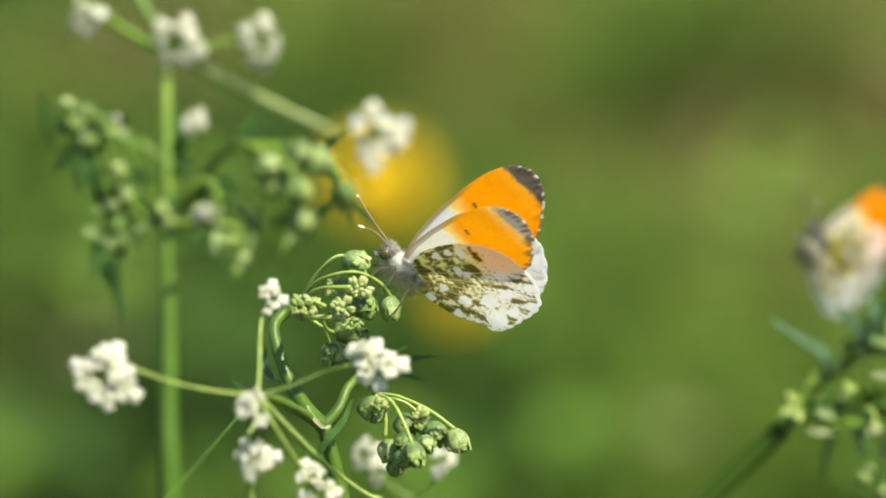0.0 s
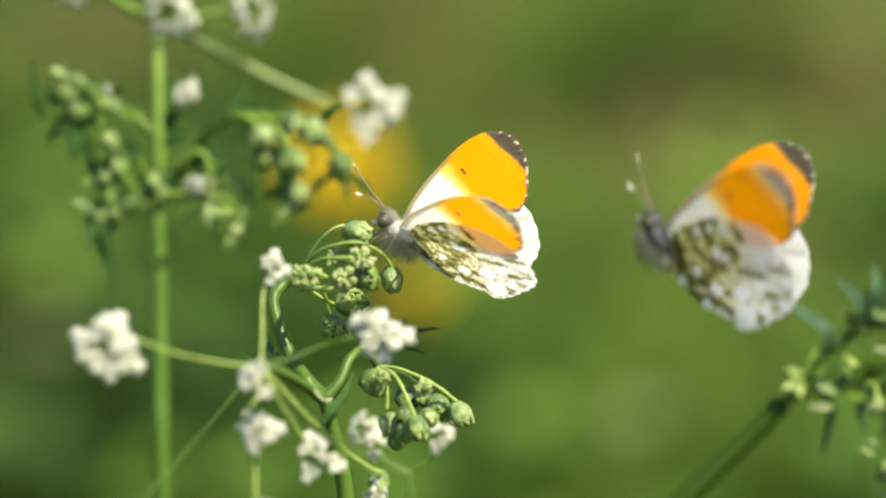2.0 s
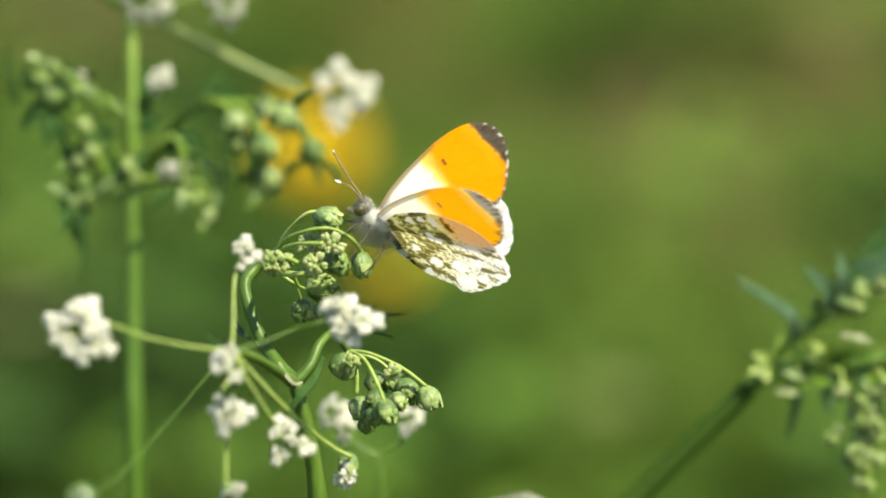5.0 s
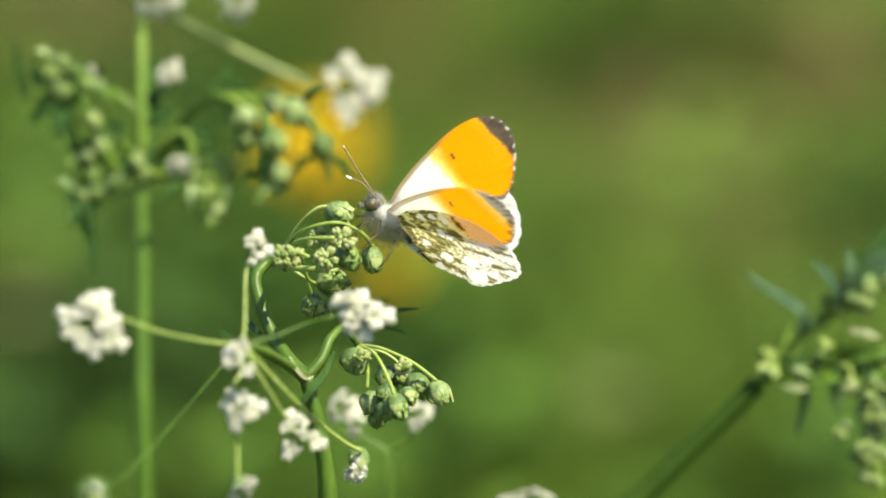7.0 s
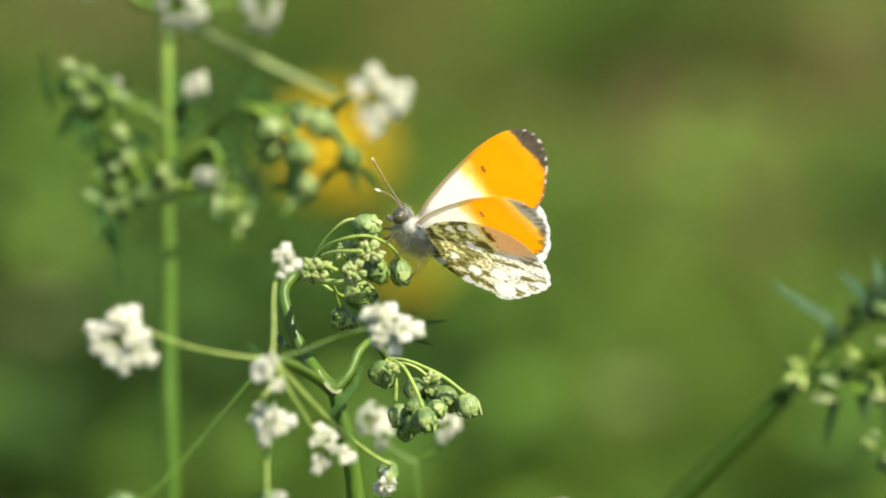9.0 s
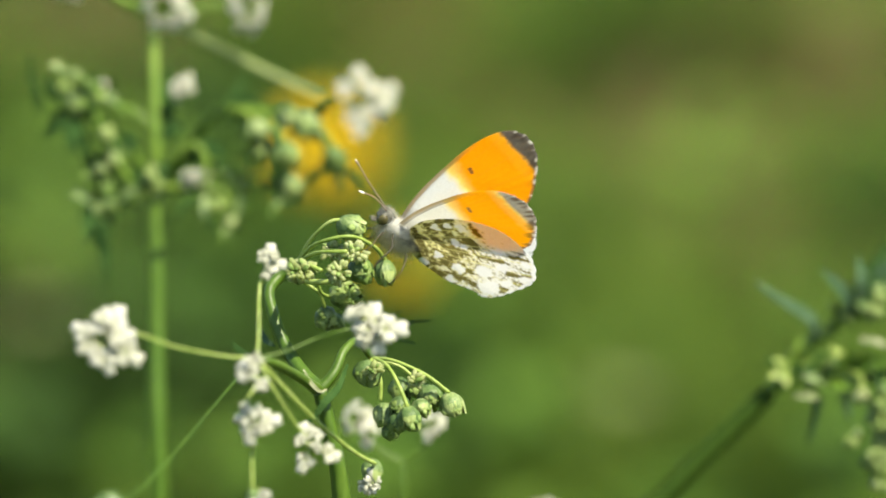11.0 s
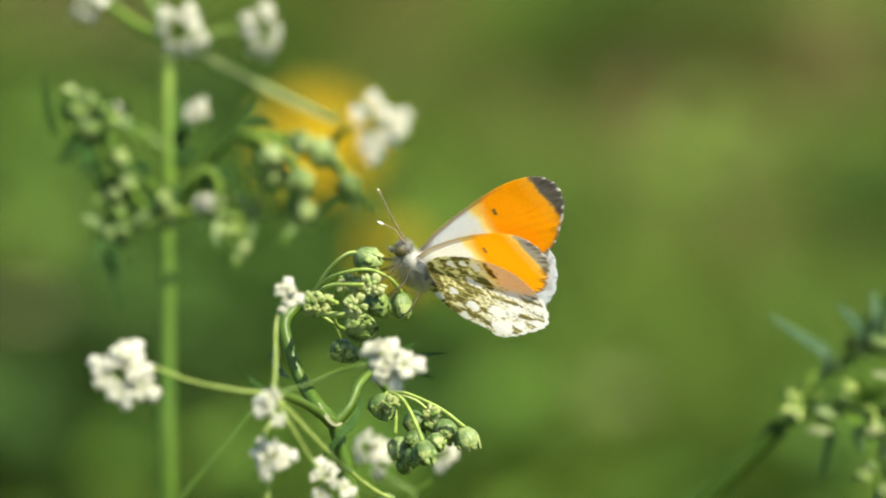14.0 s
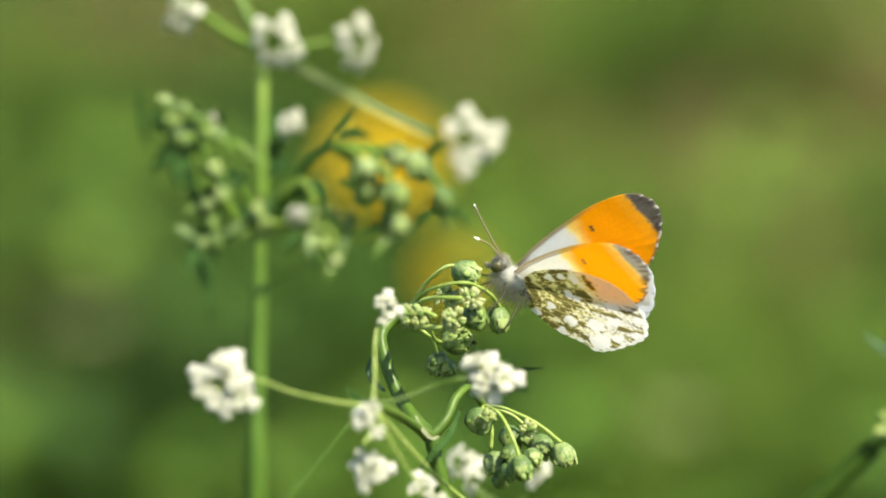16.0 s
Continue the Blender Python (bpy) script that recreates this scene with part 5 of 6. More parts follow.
def fore_colour(s, h, r, edge, upper):
    """Forewing scales at s back and h out from the hinge (mm); r: share of the way to the margin; edge: position on the outer margin or -1."""
    d = math.hypot(s, h)
    reach = h + 0.25 * s + 0.7 * wob(s, h, 0.45) + 0.3 * wob(s, h, 1.6)
    c = blend(blend(WHITE if upper else CREAM, (0.96, 0.78, 0.20), step(11.2, 13.0, reach)), ORANGE, step(12.2, 14.6, reach))
    rib = abs(((math.atan2(h + 2.0, s + 2.0) * 6.5) % 1.0) - 0.5)
    c = blend(c, (0.62, 0.30, 0.02) if d > 13 else (0.55, 0.52, 0.42), 0.12 * step(0.06, 0.0, rib) * step(6.0, 10.0, d))
    tip = h + 0.15 * s + 0.35 * wob(s, h, 0.9)
    streak = noise.noise(Vector((edge * 26, 0.5, 7.0))) if edge >= 0 else -1
    if upper:
        dark = step(22.6, 23.2, tip + 0.25 * wob(s, h, 2.6))
        dark = max(dark, (0.8 * step(0.97 - 0.02 * streak, 0.995, r) * step(-0.25, 0.1, streak)) if edge >= 0 else 0)
        c = blend(c, blend(BLACK, (0.11, 0.08, 0.05), 0.5 + 1.2 * wob(s, h, 1.7)), dark)
    else:
        # salmon seam, greenish grey tip, brown streaks running in from the margin
        c = blend(c, (0.90, 0.52, 0.24), 0.75 * step(20.6, 21.6, tip))
        c = blend(c, blend(GREY, (0.62, 0.63, 0.46), 0.4 + 1.1 * wob(s, h, 1.2)), step(22.0, 23.0, tip + 0.5 * wob(s, h, 1.5)))
        if edge >= 0:
            c = blend(c, (0.14, 0.09, 0.03), 0.95 * step(0.92 - 0.09 * streak, 0.965, r) * step(-0.3, 0.05, streak))
    if edge >= 0 and r > 0.985:
        c = blend(c, (0.70, 0.66, 0.55), 0.8) if math.sin(edge * 58 + 2.5 * streak) > 0.45 else blend(c, (0.12, 0.10, 0.08), 0.7)
    if math.hypot((s - 3.6) * 0.85, (h - 14.4 + 0.25 * (s - 3.6)) * 2.0) < 0.52 + 0.2 * wob(s, h, 2.5):
        c = BLACK if upper else (0.12, 0.08, 0.05)
    lead = s - float(np.interp(h, LEAD_H, LEAD_S))      # distance from the leading edge
    c = blend(c, (0.32, 0.22, 0.06), 0.85 * step(0.85, 0.35, lead) * step(19.5, 13.0, h))
    c = blend(c, (0.10, 0.07, 0.03), 0.8 * step(0.28, 0.0, abs(lead - 0.75)) * step(17.0, 12.0, h) * (0.0 if upper else 1.0))
    c = blend(c, (0.16, 0.155, 0.14), (0.7 if upper else 0.3) * step(5.0, 0.8, d + 1.4 * wob(s, h, 1.0)))
    return c


# marbled underside of the hindwing, mm: white cells (back, out, radius) and moss green blotches (from, to, half width)
CELLS = ((10.9, 1.7, 1.25), (11.8, -1.5, 1.05), (6.7, 1.3, 0.9), (13.9, 4.9, 1.6), (17.3, 2.3, 2.1), (6.5, 6.3, 0.9), (8.0, 7.0, 0.8), (18.6, 5.6, 1.1), (19.6, 9.3, 0.95), (17.4, 12.7, 0.85), (16.3, 15.6, 0.9), (15.2, 8.4, 1.25), (6.1, -2.0, 0.9), (3.0, 8.6, 0.9), (2.1, 6.2, 0.9), (4.4, 10.4, 1.1), (15.0, -0.9, 0.75), (12.0, 12.0, 1.3))
BLOTS = ((0.4, 5.0, 1.0, 5.6, 0.4), (1.3, 8.2, 2.6, 10.2, 0.36), (2.0, 7.9, 3.8, 7.0, 0.45), (4.2, 7.4, 6.1, 6.0, 0.42), (3.4, 3.9, 7.5, 4.1, 0.45), (0.2, 2.3, 4.8, 0.0, 0.45), (8.0, 5.6, 9.4, 5.5, 0.5), (7.0, 8.8, 8.9, 9.0, 0.6), (5.0, 12.6, 7.8, 11.6, 0.42), (7.1, -2.2, 9.1, 2.0, 0.48), (8.5, 2.5, 8.6, 4.3, 0.5), (8.6, -2.4, 13.2, 0.6, 0.4), (11.7, 2.3, 13.6, 3.6, 0.5), (14.2, 0.7, 16.3, 0.8, 0.5), (11.0, 7.4, 14.2, 10.0, 0.42), (18.6, 4.0, 19.6, 3.2, 0.6), (14.2, 12.1, 17.0, 14.3, 0.42), (16.8, 8.0, 19.8, 11.0, 0.42))


def off_stroke(s, h, a, b, c, d):
    t = min(1.0, max(0.0, ((s - a) * (c - a) + (h - b) * (d - b)) / ((c - a) ** 2 + (d - b) ** 2)))
    return math.hypot(s - a - t * (c - a), h - b - t * (d - b))


def hind_colour(s, h, r, edge, upper):
    vein = abs(((math.atan2(h + 3.5, s + 1.5) * 7.5) % 1.0) - 0.5)
    if upper:
        c = blend(WHITE, (0.70, 0.70, 0.66), 0.3 * step(0.06, 0.0, vein))
        if edge >= 0 and r > 0.96 and vein > 0.46:
            c = blend(c, (0.2, 0.2, 0.18), 0.6)
        return blend(c, (0.13, 0.13, 0.13), 0.85 * step(5.2, 1.0, math.hypot(s, h)))
    u, v = s + 0.6 * wob(s, h, 0.8, 1) + 0.25 * wob(s, h, 2.4, 2), h + 0.6 * wob(s, h, 0.8, 11) + 0.25 * wob(s, h, 2.4, 12)
    d = math.hypot(s, h)
    grain = wob(s, h, 2.6, 5) + 0.6 * wob(s, h, 5.2, 8)
    cell = max(w - math.hypot(u - a, v - b) for a, b, w in CELLS)      # mm inside a white cell
    blot = max(1.35 * w - off_stroke(u, v, a, b, c, d2) for a, b, c, d2, w in BLOTS)
    speck = 0.9 * wob(s, h, 0.75, 31) + 0.5 * wob(s, h, 1.5, 33) - 0.22 - 0.26 * step(11.0, 15.0, d) - 0.35 * step(10.5, 12.5, h)      # small marbling between the blotches
    q = max(blot, 0.9 * speck)
    if edge >= 0:
        # rays run in from the margin, a white fringe between them
        q = max(q, 0.3 * step(0.84, 0.92, r) * step(0.5, 0.95, math.sin(edge * 34 + 0.6 + 2 * wob(edge * 9, 0.5, 1.0))) - 0.10)
        q -= 0.8 * step(0.955, 0.985, r)
    q = max(q, -0.45 + (0.52 - 0.2 * step(12.0, 16.0, d)) * step(-0.9, -0.4, cell) * step(12.0, 8.0, h))      # moss scales crowd round the cells
    q += 0.32 * grain + (0.34 - 0.16 * step(11.0, 15.0, d)) * wob(s, h, 1.25, 21) + 0.07 * step(15.0, 10.0, d)
    q = min(q, 0.25 - 2.2 * cell) if cell > -0.2 else q
    creamy = max(step(10.0, 4.0, d), 0.8 * step(6.0, 9.5, h) * step(16.0, 12.0, d))
    c = blend((0.93, 0.94, 0.90), (0.92, 0.87, 0.36), 0.5 * creamy * step(0.3, -0.1, cell))
    c = blend(c, (0.90, 0.82, 0.17), 0.75 * step(14.5, 7.0, d) * step(0.15, -0.25, cell))
    c = blend(c, YELLOWISH, (0.85 - 0.55 * step(12, 17, d)) * step(-0.26, -0.03, q))
    c = blend(c, OLIVE, step(-0.06, 0.05, q))
    c = blend(c, MOSS, 0.92 * step(0.05, 0.20, q))
    if vein < 0.05 and q > -0.2:
        c = blend(c, YELLOWISH, 0.5)
    return c


def wing_mesh(name, outline, colour, side, open_edge):
    """A wing in its closed position: back along -x, out along z; the underside faces the given side of y. Two faces, veins raised."""
    ring = [Vector((p[0], p[1], 0)) for p in outline]
    ring = spline([*ring, ring[0]], 15)[:-1]
    n, m = len(ring), 72
    root = Vector((outline[0][0] + 1.2, outline[0][1] + 0.35, 0))
    verts, cols, faces = [], [], []
    for face in (0, 1):
        for i, p in enumerate(ring):
            t = i / n
            edge = (t - open_edge[0]) / (open_edge[1] - open_edge[0]) if open_edge[0] <= t <= open_edge[1] else -1
            p = root + (p - root) * (1 + ((0.014 * abs(math.sin(edge * 31)) - 0.007 if name == "hindwing" else 0.004 * math.sin(edge * 46 + 1.0)) if edge >= 0 else 0))
            for j in range(1, m + 1):
                f = j / m
                q = root.lerp(p, f)
                d = math.hypot(q.x, q.y)
                bow = 0.045 * d * math.sin(0.16 * q.x) + 0.02 * math.sin(i * 2 * math.pi / 12) * f + 0.12 * wob(q.x, q.y, 0.25, 9)
                wrap = 0.12 * max(0.0, 1.5 - q.y) * step(2, 6, q.x) if name == "hindwing" else 0.0      # the inner edge folds round the abdomen
                y = side * (bow * 0.6 + wrap + (0.05 if face == 0 else -0.05) * (1 - 0.6 * f))
                verts.append((-q.x * MM, y * MM, q.y * MM))
                cols.append((*colour(q.x, q.y, f, edge, face == 1), 1.0))
        for i in range(n):
            a, b = (face * n + i) * m, (face * n + (i + 1) % n) * m
            for j in range(m - 1):
                quad = (a + j, a + j + 1, b + j + 1, b + j)
                faces.append(quad if (face == 0) == (side > 0) else quad[::-1])
    for i in range(n):
        a, b = i * m + m - 1, ((i + 1) % n) * m + m - 1
        quad = (a, a + n * m, b + n * m, b)
        faces.append(quad if side > 0 else quad[::-1])
    data = bpy.data.meshes.new(name)
    data.from_pydata(verts, [], faces)
    at = data.color_attributes.new("pattern", "FLOAT_COLOR", "POINT")
    at.data.foreach_set("color", np.array(cols, dtype=np.float32).ravel())
    data.materials.append(WING)
    return smooth(data)


WINGS = {
    ("forewing", 1): wing_mesh("forewing", FORE, fore_colour, 1, (0.38, 0.77)),
    ("forewing", -1): wing_mesh("forewing", FORE, fore_colour, -1, (0.38, 0.77)),
    ("hindwing", 1): wing_mesh("hindwing", HIND, hind_colour, 1, (0.34, 0.74)),
    ("hindwing", -1): wing_mesh("hindwing", HIND, hind_colour, -1, (0.34, 0.74)),
}


def tufts(bm, centre, radii, count, length, seed, mat=0, lean=(-0.5, 0, 0)):
    """Short hairs standing off an ellipsoid, leaning back."""
    rng = random.Random(seed)
    for _ in range(count):
        d = Vector((rng.gauss(0, 1), rng.gauss(0, 1), rng.gauss(0, 1))).normalized()
        p = Vector(centre) + Vector((d.x * radii[0], d.y * radii[1], d.z * radii[2]))
        q = p + (d + Vector(lean) + Vector((rng.gauss(0, 0.3), rng.gauss(0, 0.3), rng.gauss(0, 0.3)))) * length * rng.uniform(0.5, 1.2)
        side = d.orthogonal().normalized() * 0.045 * MM
        f = [bm.verts.new(p - side), bm.verts.new(p + side), bm.verts.new(p + d.cross(side)), bm.verts.new(q)]
        for tri in ((f[0], f[1], f[3]), (f[1], f[2], f[3]), (f[2], f[0], f[3])):
            bm.faces.new(tri).material_index = mat


def butterfly(label, perched):
    """Head along +x, left side along +y, back up along z; the hinge of the wings is the origin."""
    fly = tagged(new("butterfly"), label, "butterfly", "orange-tipped butterflies")
    fly.empty_display_size = 0.01
    bm = bmesh.new()
    ball(bm, (0.3 * MM, 0, -0.8 * MM), (3.0 * MM, 1.6 * MM, 1.6 * MM), u=18, v=12, lumps=0.1)
    tufts(bm, (0.3 * MM, 0, -0.8 * MM), (2.9 * MM, 1.55 * MM, 1.55 * MM), 2200, 0.8 * MM, 1)
    for s in (1, -1):
        tufts(bm, (-0.9 * MM, s * 1.2 * MM, -0.3 * MM), (1.3 * MM, 0.6 * MM, 1.1 * MM), 110, 0.5 * MM, 9 + s, 1)
    part("thorax", bm, (FUR_PALE, FUR_DARK) if perched else FUR_DARK, fly, "pale grey hairy thorax with a dark patch at the wings" if perched else "hairy dark grey thorax")
    bm = bmesh.new()
    ball(bm, (0.3 * MM, 0, -2.4 * MM), (2.7 * MM, 1.1 * MM, 1.2 * MM), u=14, v=10, lumps=0.15)
    tufts(bm, (0.3 * MM, 0, -2.4 * MM), (2.7 * MM, 1.1 * MM, 1.2 * MM), 1300, 1.7 * MM, 2, 0, (-0.4, 0, -0.4))
    for s in (1, -1):
        tufts(bm, (-1.9 * MM, s * 1.0 * MM, -2.0 * MM), (1.6 * MM, 0.8 * MM, 1.2 * MM), 420, 1.3 * MM, 20 + s, 0, (-0.5, 0.3 * s, -0.3))
    part("breast", bm, BELLY, fly, "whitish hairy underside of the thorax")
    bm = bmesh.new()
    rise = 0 if perched else 1.5 * MM      # in flight the abdomen shows above the spread wings
    tube(bm, [(-1.0 * MM, 0, -1.3 * MM + rise), (-6 * MM, -0.3 * MM, -1.0 * MM + rise), (-10.5 * MM, -0.4 * MM, -0.7 * MM + rise), (-13.2 * MM, -0.4 * MM, -0.5 * MM + rise)], [1.0 * MM, 0.95 * MM, 0.75 * MM, 0.25 * MM], 12, 6)
    tufts(bm, (-5 * MM, -0.2 * MM, -1.0 * MM + rise), (3.5 * MM, 0.9 * MM, 0.9 * MM), 300, 0.6 * MM, 3)
    part("abdomen", bm, SKIN if perched else FUR_DARK, fly, "slender dark grey abdomen")
    bm = bmesh.new()
    ball(bm, (3.5 * MM, 0, -0.25 * MM), (1.35 * MM, 1.25 * MM, 1.4 * MM), u=12, v=8)
    tufts(bm, (3.5 * MM, 0, 0.0), (1.4 * MM, 0.8 * MM, 1.35 * MM), 700, 0.6 * MM, 4, 0, (0.15, 0, 0.2))
    head = part("head", bm, FUR if perched else FUR_DARK, fly, "hairy grey head" if perched else "hairy dark grey head")
    for s in (1, -1):
        bm = bmesh.new()
        ball(bm, (3.9 * MM, s * 1.05 * MM, -0.6 * MM), (0.92 * MM, 0.66 * MM, 1.0 * MM), u=14, v=10)
        part("eye", bm, EYE, head, "large olive brown eye")
    bm = bmesh.new()
    for s in (1, -1):
        tube(bm, [(4.2 * MM, s * 0.3 * MM, -1.4 * MM), (4.8 * MM, s * 0.4 * MM, -1.8 * MM), (5.3 * MM, s * 0.35 * MM, -2.0 * MM)], [0.26 * MM, 0.22 * MM, 0.05 * MM], 6, 4)
        tufts(bm, (4.8 * MM, s * 0.35 * MM, -1.8 * MM), (0.5 * MM, 0.25 * MM, 0.25 * MM), 60, 0.4 * MM, 5, 0, (0.5, 0, 0))
    part("palps", bm, FUR, head, "pale hairy palps")
    for s in (1, -1):
        bm = bmesh.new()
        root = Vector((4.3, s * 0.45, 0.9))
        tip = Vector((12.3, -4.3, 2.8)) if s < 0 else Vector((9.9, 1.0, 1.2))
        mid = root.lerp(tip, 0.55) + Vector((0.35, 0, 0.6)) * (1 if s > 0 else -0.35)
        tube(bm, [root * MM, mid * MM, tip * MM], [0.13 * MM, 0.10 * MM, 0.12 * MM], 6, 8)
        feeler = part("antenna", bm, ANTENNA, head, "thin ringed antenna with pale club")
        bm = bmesh.new()
        d = (tip - mid).normalized()
        ball(bm, tip * MM, (0.21 * MM, 0.21 * MM, 0.48 * MM), towards(d).to_3x3(), u=8, v=6)
        part("club", bm, CLUB if s > 0 else ANTENNA, feeler, "pale antenna club" if s > 0 else "brown antenna club")
        bm = bmesh.new()
        ball(bm, (tip + d * 0.5) * MM, (0.16 * MM, 0.16 * MM, 0.2 * MM), towards(d).to_3x3(), u=6, v=5)
        part("club_tip", bm, CLUB, feeler)
    if perched:
        feet = (((-2.43, 4.01, -1.88), (-1.67, 8.19, -1.53), (-1.76, 10.1, -3.16), (-1.58, 9.97, -5.58)), ((1.3, 2.33, -1.06), (1.71, 7.99, -1.18), (2.44, 9.64, -2.86), (2.54, 10.31, -4.45)), ((2.67, 2.17, -1.8), (4.24, 6.14, -1.63), (5.16, 9.42, -1.96), (6.18, 11.55, -2.38)), ((2.8, -0.9, -3.3), (4.6, -1.2, -5.0), (6.4, -0.5, -6.6)), ((1.6, -1.0, -3.6), (2.4, -1.9, -6.2), (3.6, -0.8, -8.6)))
    else:
        feet = tuple(((x, s * 1.0, -3.3), (x - 1.4, s * 1.7, -5.0), (x - 3.2, s * 1.3, -5.4)) for s in (1, -1) for x in (2.6, 1.4, 0.2))
    for path in feet:
        bm = bmesh.new()
        tube(bm, [Vector(p) * MM for p in path], [0.19 * MM, 0.13 * MM, 0.08 * MM], 6, 6)
        part("leg", bm, LEG, fly, "thin brown leg")
    parts = {}
    for kind in ("forewing", "hindwing"):
        for s in (1, -1):
            parts[kind, s] = part(kind, WINGS[kind, s], None, fly, "white wing with a bright orange tip" if kind == "forewing" else "white wing with moss green marbled underside")
    return fly, parts


PERCHED, PERCHED_WINGS = butterfly("orange and white butterfly with marbled underside, perched on a green bud", True)
FLYING, FLYING_WINGS = butterfly("orange-tipped white butterfly in flight above the flowers", False)


# ---- motion of the butterflies ----
def wing_pose(kind, s, angle, sweep):
    """Wing opened by the angle from the closed position and swept forward, both in degrees."""
    if kind == "forewing":
        return pose(0, s * 0.0004, 0, -s * angle) @ pose(0, 0, 0, 0, sweep)
    return pose(-0.0006, s * 0.0009, -0.0003, -s * (angle + 1.0)) @ pose(0, 0, 0, 0, 0.45 * sweep)


def beat(wings, rows):
    """rows: seconds, opening of the left and of the right wings, their forward sweep where they have one (both, or left and right)."""
    for (kind, s), ob in wings.items():
        walk(ob, [(t, wing_pose(kind, s, left if s > 0 else right, (sweep or [0])[0 if s > 0 else -1])) for t, left, right, *sweep in rows])


def heading(place, forward, back):
    """Pose from the hinge's place, the way ahead and the rough direction of the back."""
    x = Vector(forward).normalized()
    y = Vector(back).cross(x).normalized()
    z = x.cross(y)
    return Matrix.Translation(place) @ Matrix((x, y, z)).transposed().to_4x4()


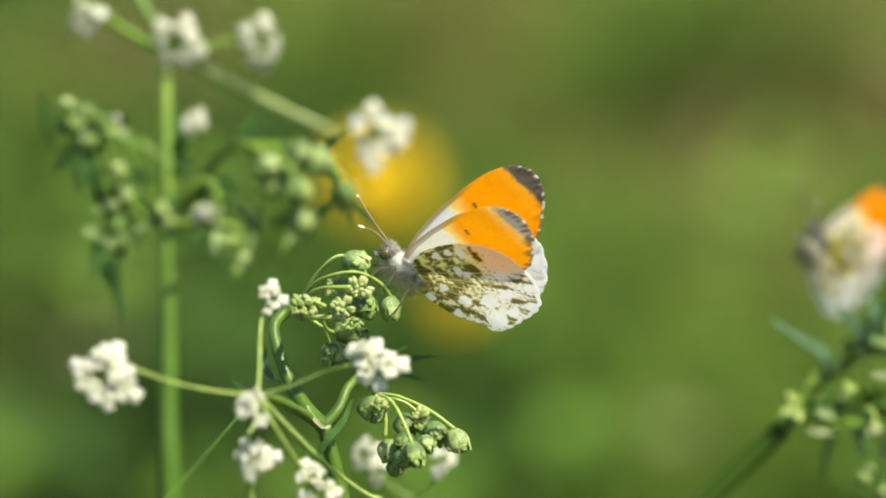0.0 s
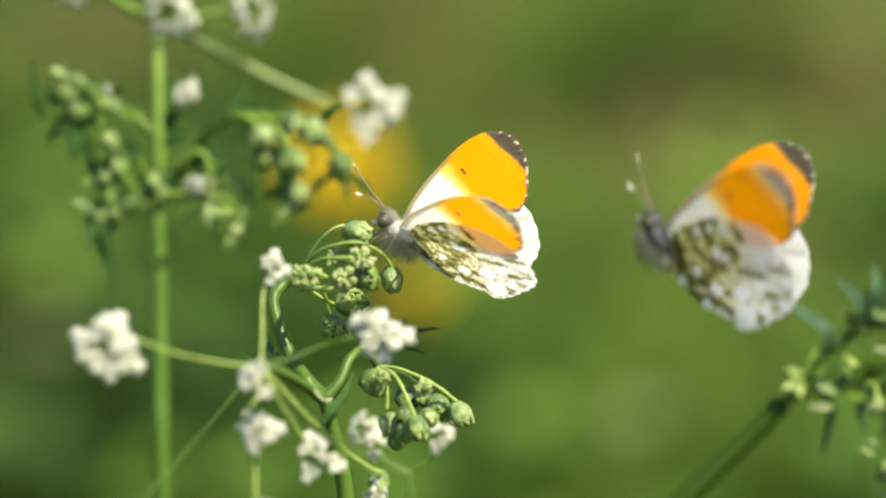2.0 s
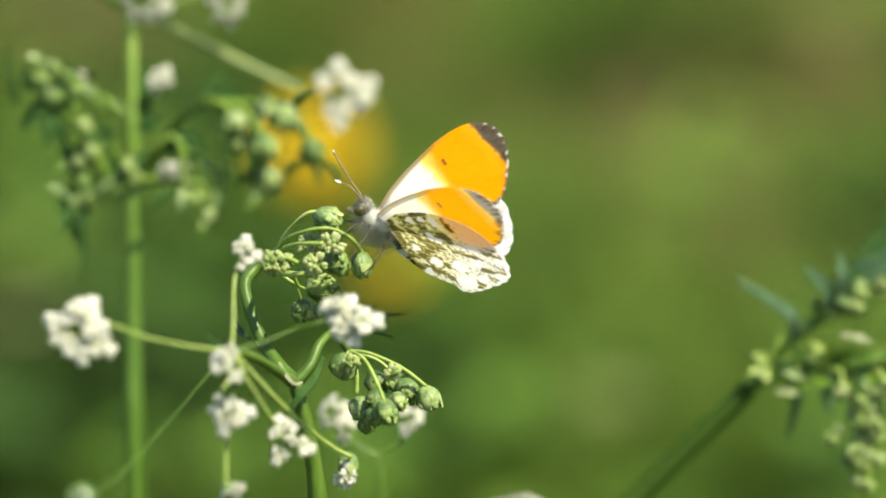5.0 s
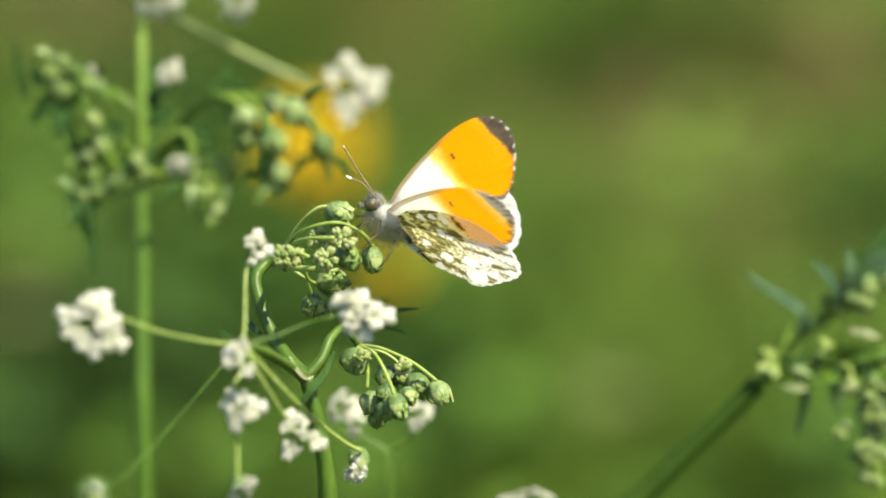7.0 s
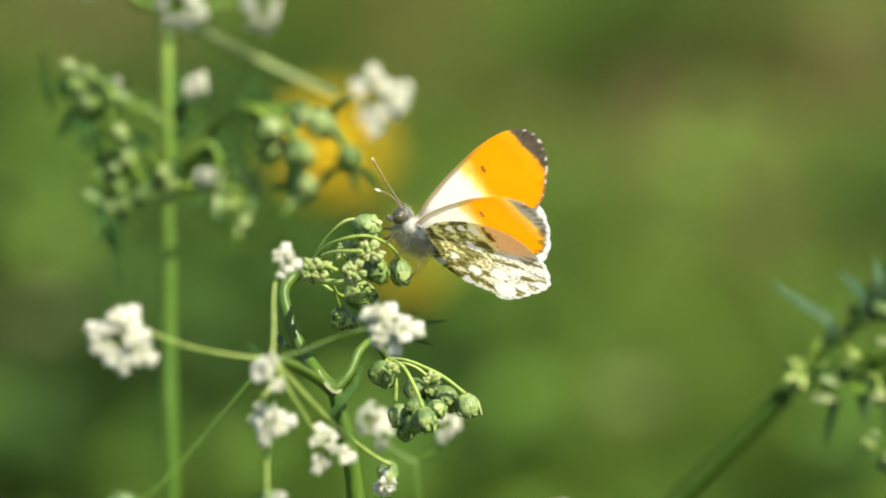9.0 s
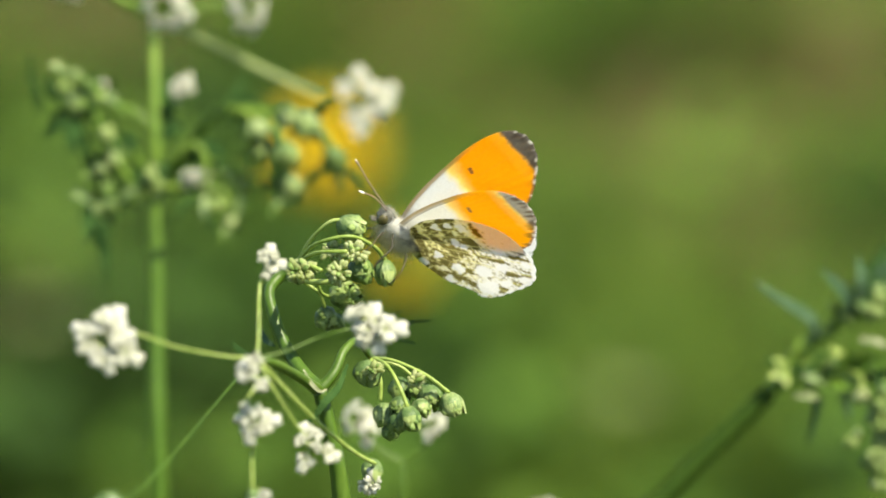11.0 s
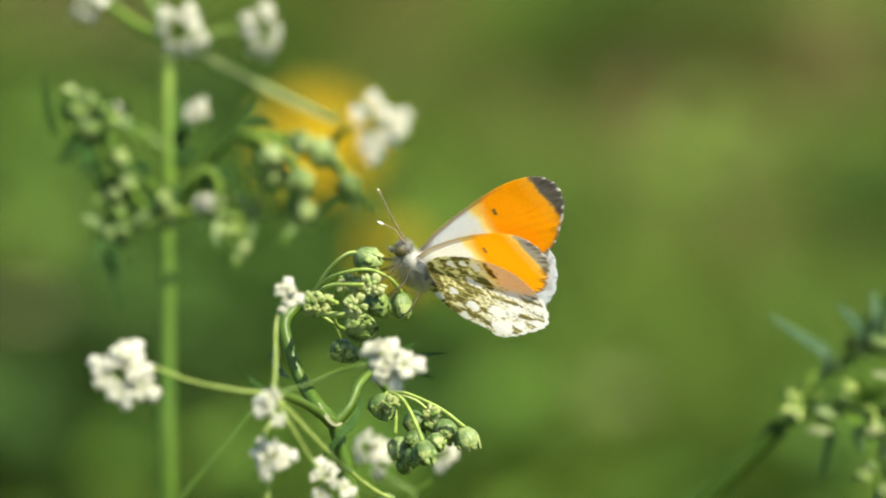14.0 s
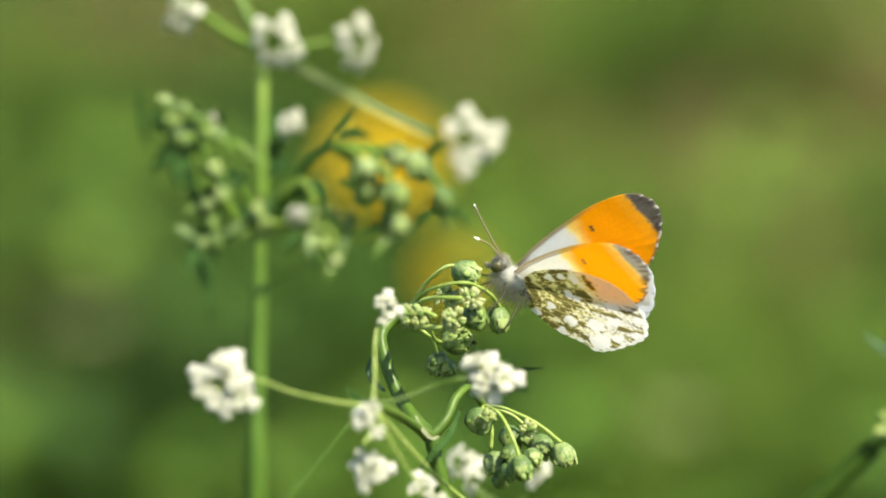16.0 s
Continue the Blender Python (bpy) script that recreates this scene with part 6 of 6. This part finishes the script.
def motions():
    walk(PERCHED, [(t, heading(place, forward, back)) for t, place, forward, back in (
        (0, (-0.00775, 0.02033, 0.63343), (-0.8077, -0.0689, 0.5847), (0.5824, -0.2430, 0.7763)),
        (1, (-0.00775, 0.02033, 0.63343), (-0.8077, -0.0689, 0.5847), (0.5824, -0.2430, 0.7763)),
        (1.5, (-0.00774, 0.02039, 0.63374), (-0.7846, -0.1407, 0.6030), (0.6196, -0.1714, 0.7666)),
        (2, (-0.00830, 0.02042, 0.63388), (-0.8210, -0.0584, 0.5671), (0.5674, -0.1868, 0.8026)),
        (3.5, (-0.00756, 0.02036, 0.63359), (-0.7964, -0.0713, 0.5997), (0.6017, -0.1869, 0.7772)),
        (4.5, (-0.00747, 0.02032, 0.63340), (-0.7777, -0.0952, 0.6206), (0.6267, -0.1876, 0.7570)),
        (7, (-0.00750, 0.02030, 0.63330), (-0.7729, -0.1478, 0.6163), (0.6342, -0.1951, 0.7488)),
        (8, (-0.00742, 0.02030, 0.63330), (-0.7687, -0.1415, 0.6229), (0.6391, -0.1915, 0.7455)),
        (11.5, (-0.00766, 0.02029, 0.63327), (-0.7562, -0.2093, 0.6192), (0.6538, -0.2180, 0.7252)),
        (12.5, (-0.00773, 0.02025, 0.63305), (-0.7607, -0.1815, 0.6224), (0.6484, -0.2444, 0.7216)),
        (14, (-0.00750, 0.02028, 0.63324), (-0.7360, -0.1607, 0.6569), (0.6727, -0.2816, 0.6849)),
        (16, (-0.00775, 0.02024, 0.63305), (-0.7517, -0.1607, 0.6388), (0.6557, -0.2829, 0.7007)),
    )])
    beat(PERCHED_WINGS, [
        (0.0, 21, 12), (0.95, 21, 11), (1.05, 19, 11), (1.1, 15, 11), (1.2, 26, 14), (1.3, 25, 14), (1.4, 19, 14), (1.5, 14, 20), (1.6, 19, 20), (1.7, 12, 20), (1.8, 41, 42), (1.9, 36, 37), (2.0, 39, 42),
        (2.1, 22, 25), (2.2, 40, 40), (2.3, 41, 42), (2.4, 40, 41), (2.5, 25, 30), (2.6, 30, 34), (2.7, 24, 28), (2.8, 40, 41), (2.9, 40, 41), (3.2, 36, 37), (3.5, 38, 38), (4.5, 35, 34), (7.0, 37, 36), (8.0, 36, 36),
        (9.0, 34, 32), (11.5, 26, 18), (12.5, 25, 16), (14.0, 27, 14), (16.0, 24, 10),
    ])
    walk(FLYING, [(t, heading(place, forward, back)) for t, place, forward, back in (
        (0, (0.06766, 0.12885, 0.61495), (-0.198, -0.534, 0.822), (0.621, 0.781, -0.060)),
        (0.05, (0.07696, 0.11968, 0.61987), (-0.198, -0.534, 0.822), (0.614, 0.788, -0.053)),
        (0.1, (0.10561, 0.08191, 0.63457), (-0.505, -0.128, 0.853), (0.768, -0.269, 0.581)),
        (0.4, (0.11120, 0.00484, 0.65678), (-0.742, -0.075, 0.666), (0.408, -0.714, 0.569)),
        (0.7, (0.07745, -0.00289, 0.64443), (-0.636, -0.053, 0.770), (0.309, -0.865, 0.395)),
        (0.8, (0.07082, -0.00412, 0.63866), (-0.636, -0.053, 0.770), (0.309, -0.865, 0.395)),
        (0.9, (0.05645, -0.01046, 0.63288), (-0.733, 0.042, 0.679), (0.151, -0.941, 0.303)),
        (1, (0.03684, -0.03317, 0.62225), (-0.704, -0.108, 0.702), (0.702, -0.210, 0.680)),
        (1.1, (0.01899, -0.02547, 0.61035), (-0.756, -0.121, 0.644), (0.644, -0.252, 0.722)),
        (1.2, (0.01169, -0.02697, 0.60333), (-0.830, -0.095, 0.550), (0.408, -0.230, 0.884)),
        (1.3, (0.00795, -0.02421, 0.59224), (-0.742, -0.075, 0.666), (0.426, -0.493, 0.759)),
        (1.4, (0.00423, -0.02314, 0.59726), (-0.830, -0.095, 0.550), (0.527, -0.259, 0.809)),
        (1.5, (-0.00338, -0.02057, 0.59646), (-0.764, -0.072, 0.641), (0.619, -0.153, 0.771)),
        (1.6, (-0.00402, -0.01552, 0.60909), (-0.619, -0.153, 0.771), (0.199, -0.793, 0.576)),
        (1.7, (0.00459, -0.01059, 0.62268), (-0.050, -0.096, 0.994), (0.755, -0.629, 0.185)),
        (1.8, (0.02518, -0.00790, 0.63532), (-0.559, 0.123, 0.820), (0.758, -0.173, 0.628)),
        (1.9, (0.03216, -0.00652, 0.64183), (-0.554, 0.270, 0.787), (0.699, -0.290, 0.654)),
        (2, (0.03345, -0.00754, 0.63819), (-0.621, 0.114, 0.775), (0.669, -0.290, 0.684)),
        (2.1, (0.03108, 0.01947, 0.62940), (-0.833, -0.037, 0.552), (0.141, -0.979, 0.146)),
        (2.2, (0.02311, 0.00557, 0.62171), (-0.948, -0.202, 0.247), (0.150, -0.955, -0.257)),
        (2.25, (0.01529, -0.00737, 0.61856), (-0.841, 0.355, 0.408), (0.200, -0.875, 0.441)),
        (2.3, (0.00808, -0.01932, 0.61526), (-0.451, 0.801, 0.393), (0.220, -0.327, 0.919)),
        (2.4, (-0.00172, -0.01990, 0.61734), (-0.842, -0.179, 0.509), (0.540, -0.237, 0.807)),
        (2.5, (-0.00801, -0.02191, 0.62653), (-0.461, 0.085, 0.883), (0.151, -0.941, 0.303)),
        (2.6, (-0.00627, -0.02139, 0.62956), (-0.501, 0.030, 0.865), (0.250, -0.947, 0.201)),
        (2.7, (-0.00541, -0.02047, 0.62426), (-0.820, -0.144, 0.554), (0.301, -0.928, 0.218)),
        (2.8, (0.02820, -0.05350, 0.62279), (-0.123, 0.002, 0.992), (0.887, -0.461, 0.015)),
        (2.9, (0.06615, -0.02015, 0.59693), (-0.527, -0.259, 0.809), (0.527, -0.634, 0.566)),
        (3, (0.09538, -0.02062, 0.59473), (0.000, -0.149, 0.989), (0.206, -0.844, 0.496)),
        (3.3, (0.16073, -0.01335, 0.62892), (0.636, -0.053, 0.770), (0.102, -0.910, 0.403)),
        (4, (0.43394, 0.22037, 0.70883), (0.830, 0.311, 0.464), (0.000, -0.738, 0.675)),
        (16, (1.56237, 0.98963, 0.96110), (0.830, 0.311, 0.464), (0.000, -0.738, 0.675)),
    )])
    beat(FLYING_WINGS, [
        (0, 3, 3, -6),
        (0.05, 20, 20, 4),
        (0.1, 40, 40, 14),
        (0.4, 60, 60, 24),
        (0.7, 40, 40, 24),
        (0.8, 60, 60, 24),
        (0.9, 42, 42, 20),
        (1, 42, 16, 4),
        (1.1, 42, 22, 8),
        (1.2, 30, 30, 14),
        (1.3, 70, 70, 24),
        (1.4, 35, 35, 14),
        (1.5, 50, 14, 8),
        (1.6, 75, 75, 24),
        (1.7, 42, 38, 18),
        (1.8, 12, 14, 10),
        (1.9, 12, 18, 12),
        (2, 12, 24, 12),
        (2.1, 78, 80, 22),
        (2.2, 88, 80, 40, -4),
        (2.25, 98, 96, 30, 14),
        (2.3, 112, 112, 20),
        (2.4, 38, 24, 6),
        (2.5, 84, 84, 24),
        (2.6, 74, 50, 24),
        (2.7, 86, 5, 32, 10),
        (2.8, 40, 40, 16),
        (2.9, 60, 60, 20),
        (3, 70, 70, 24),
        (3.3, 60, 60, 24),
        (4, 60, 60, 24),
        (16, 60, 60, 24),
    ])


motions()
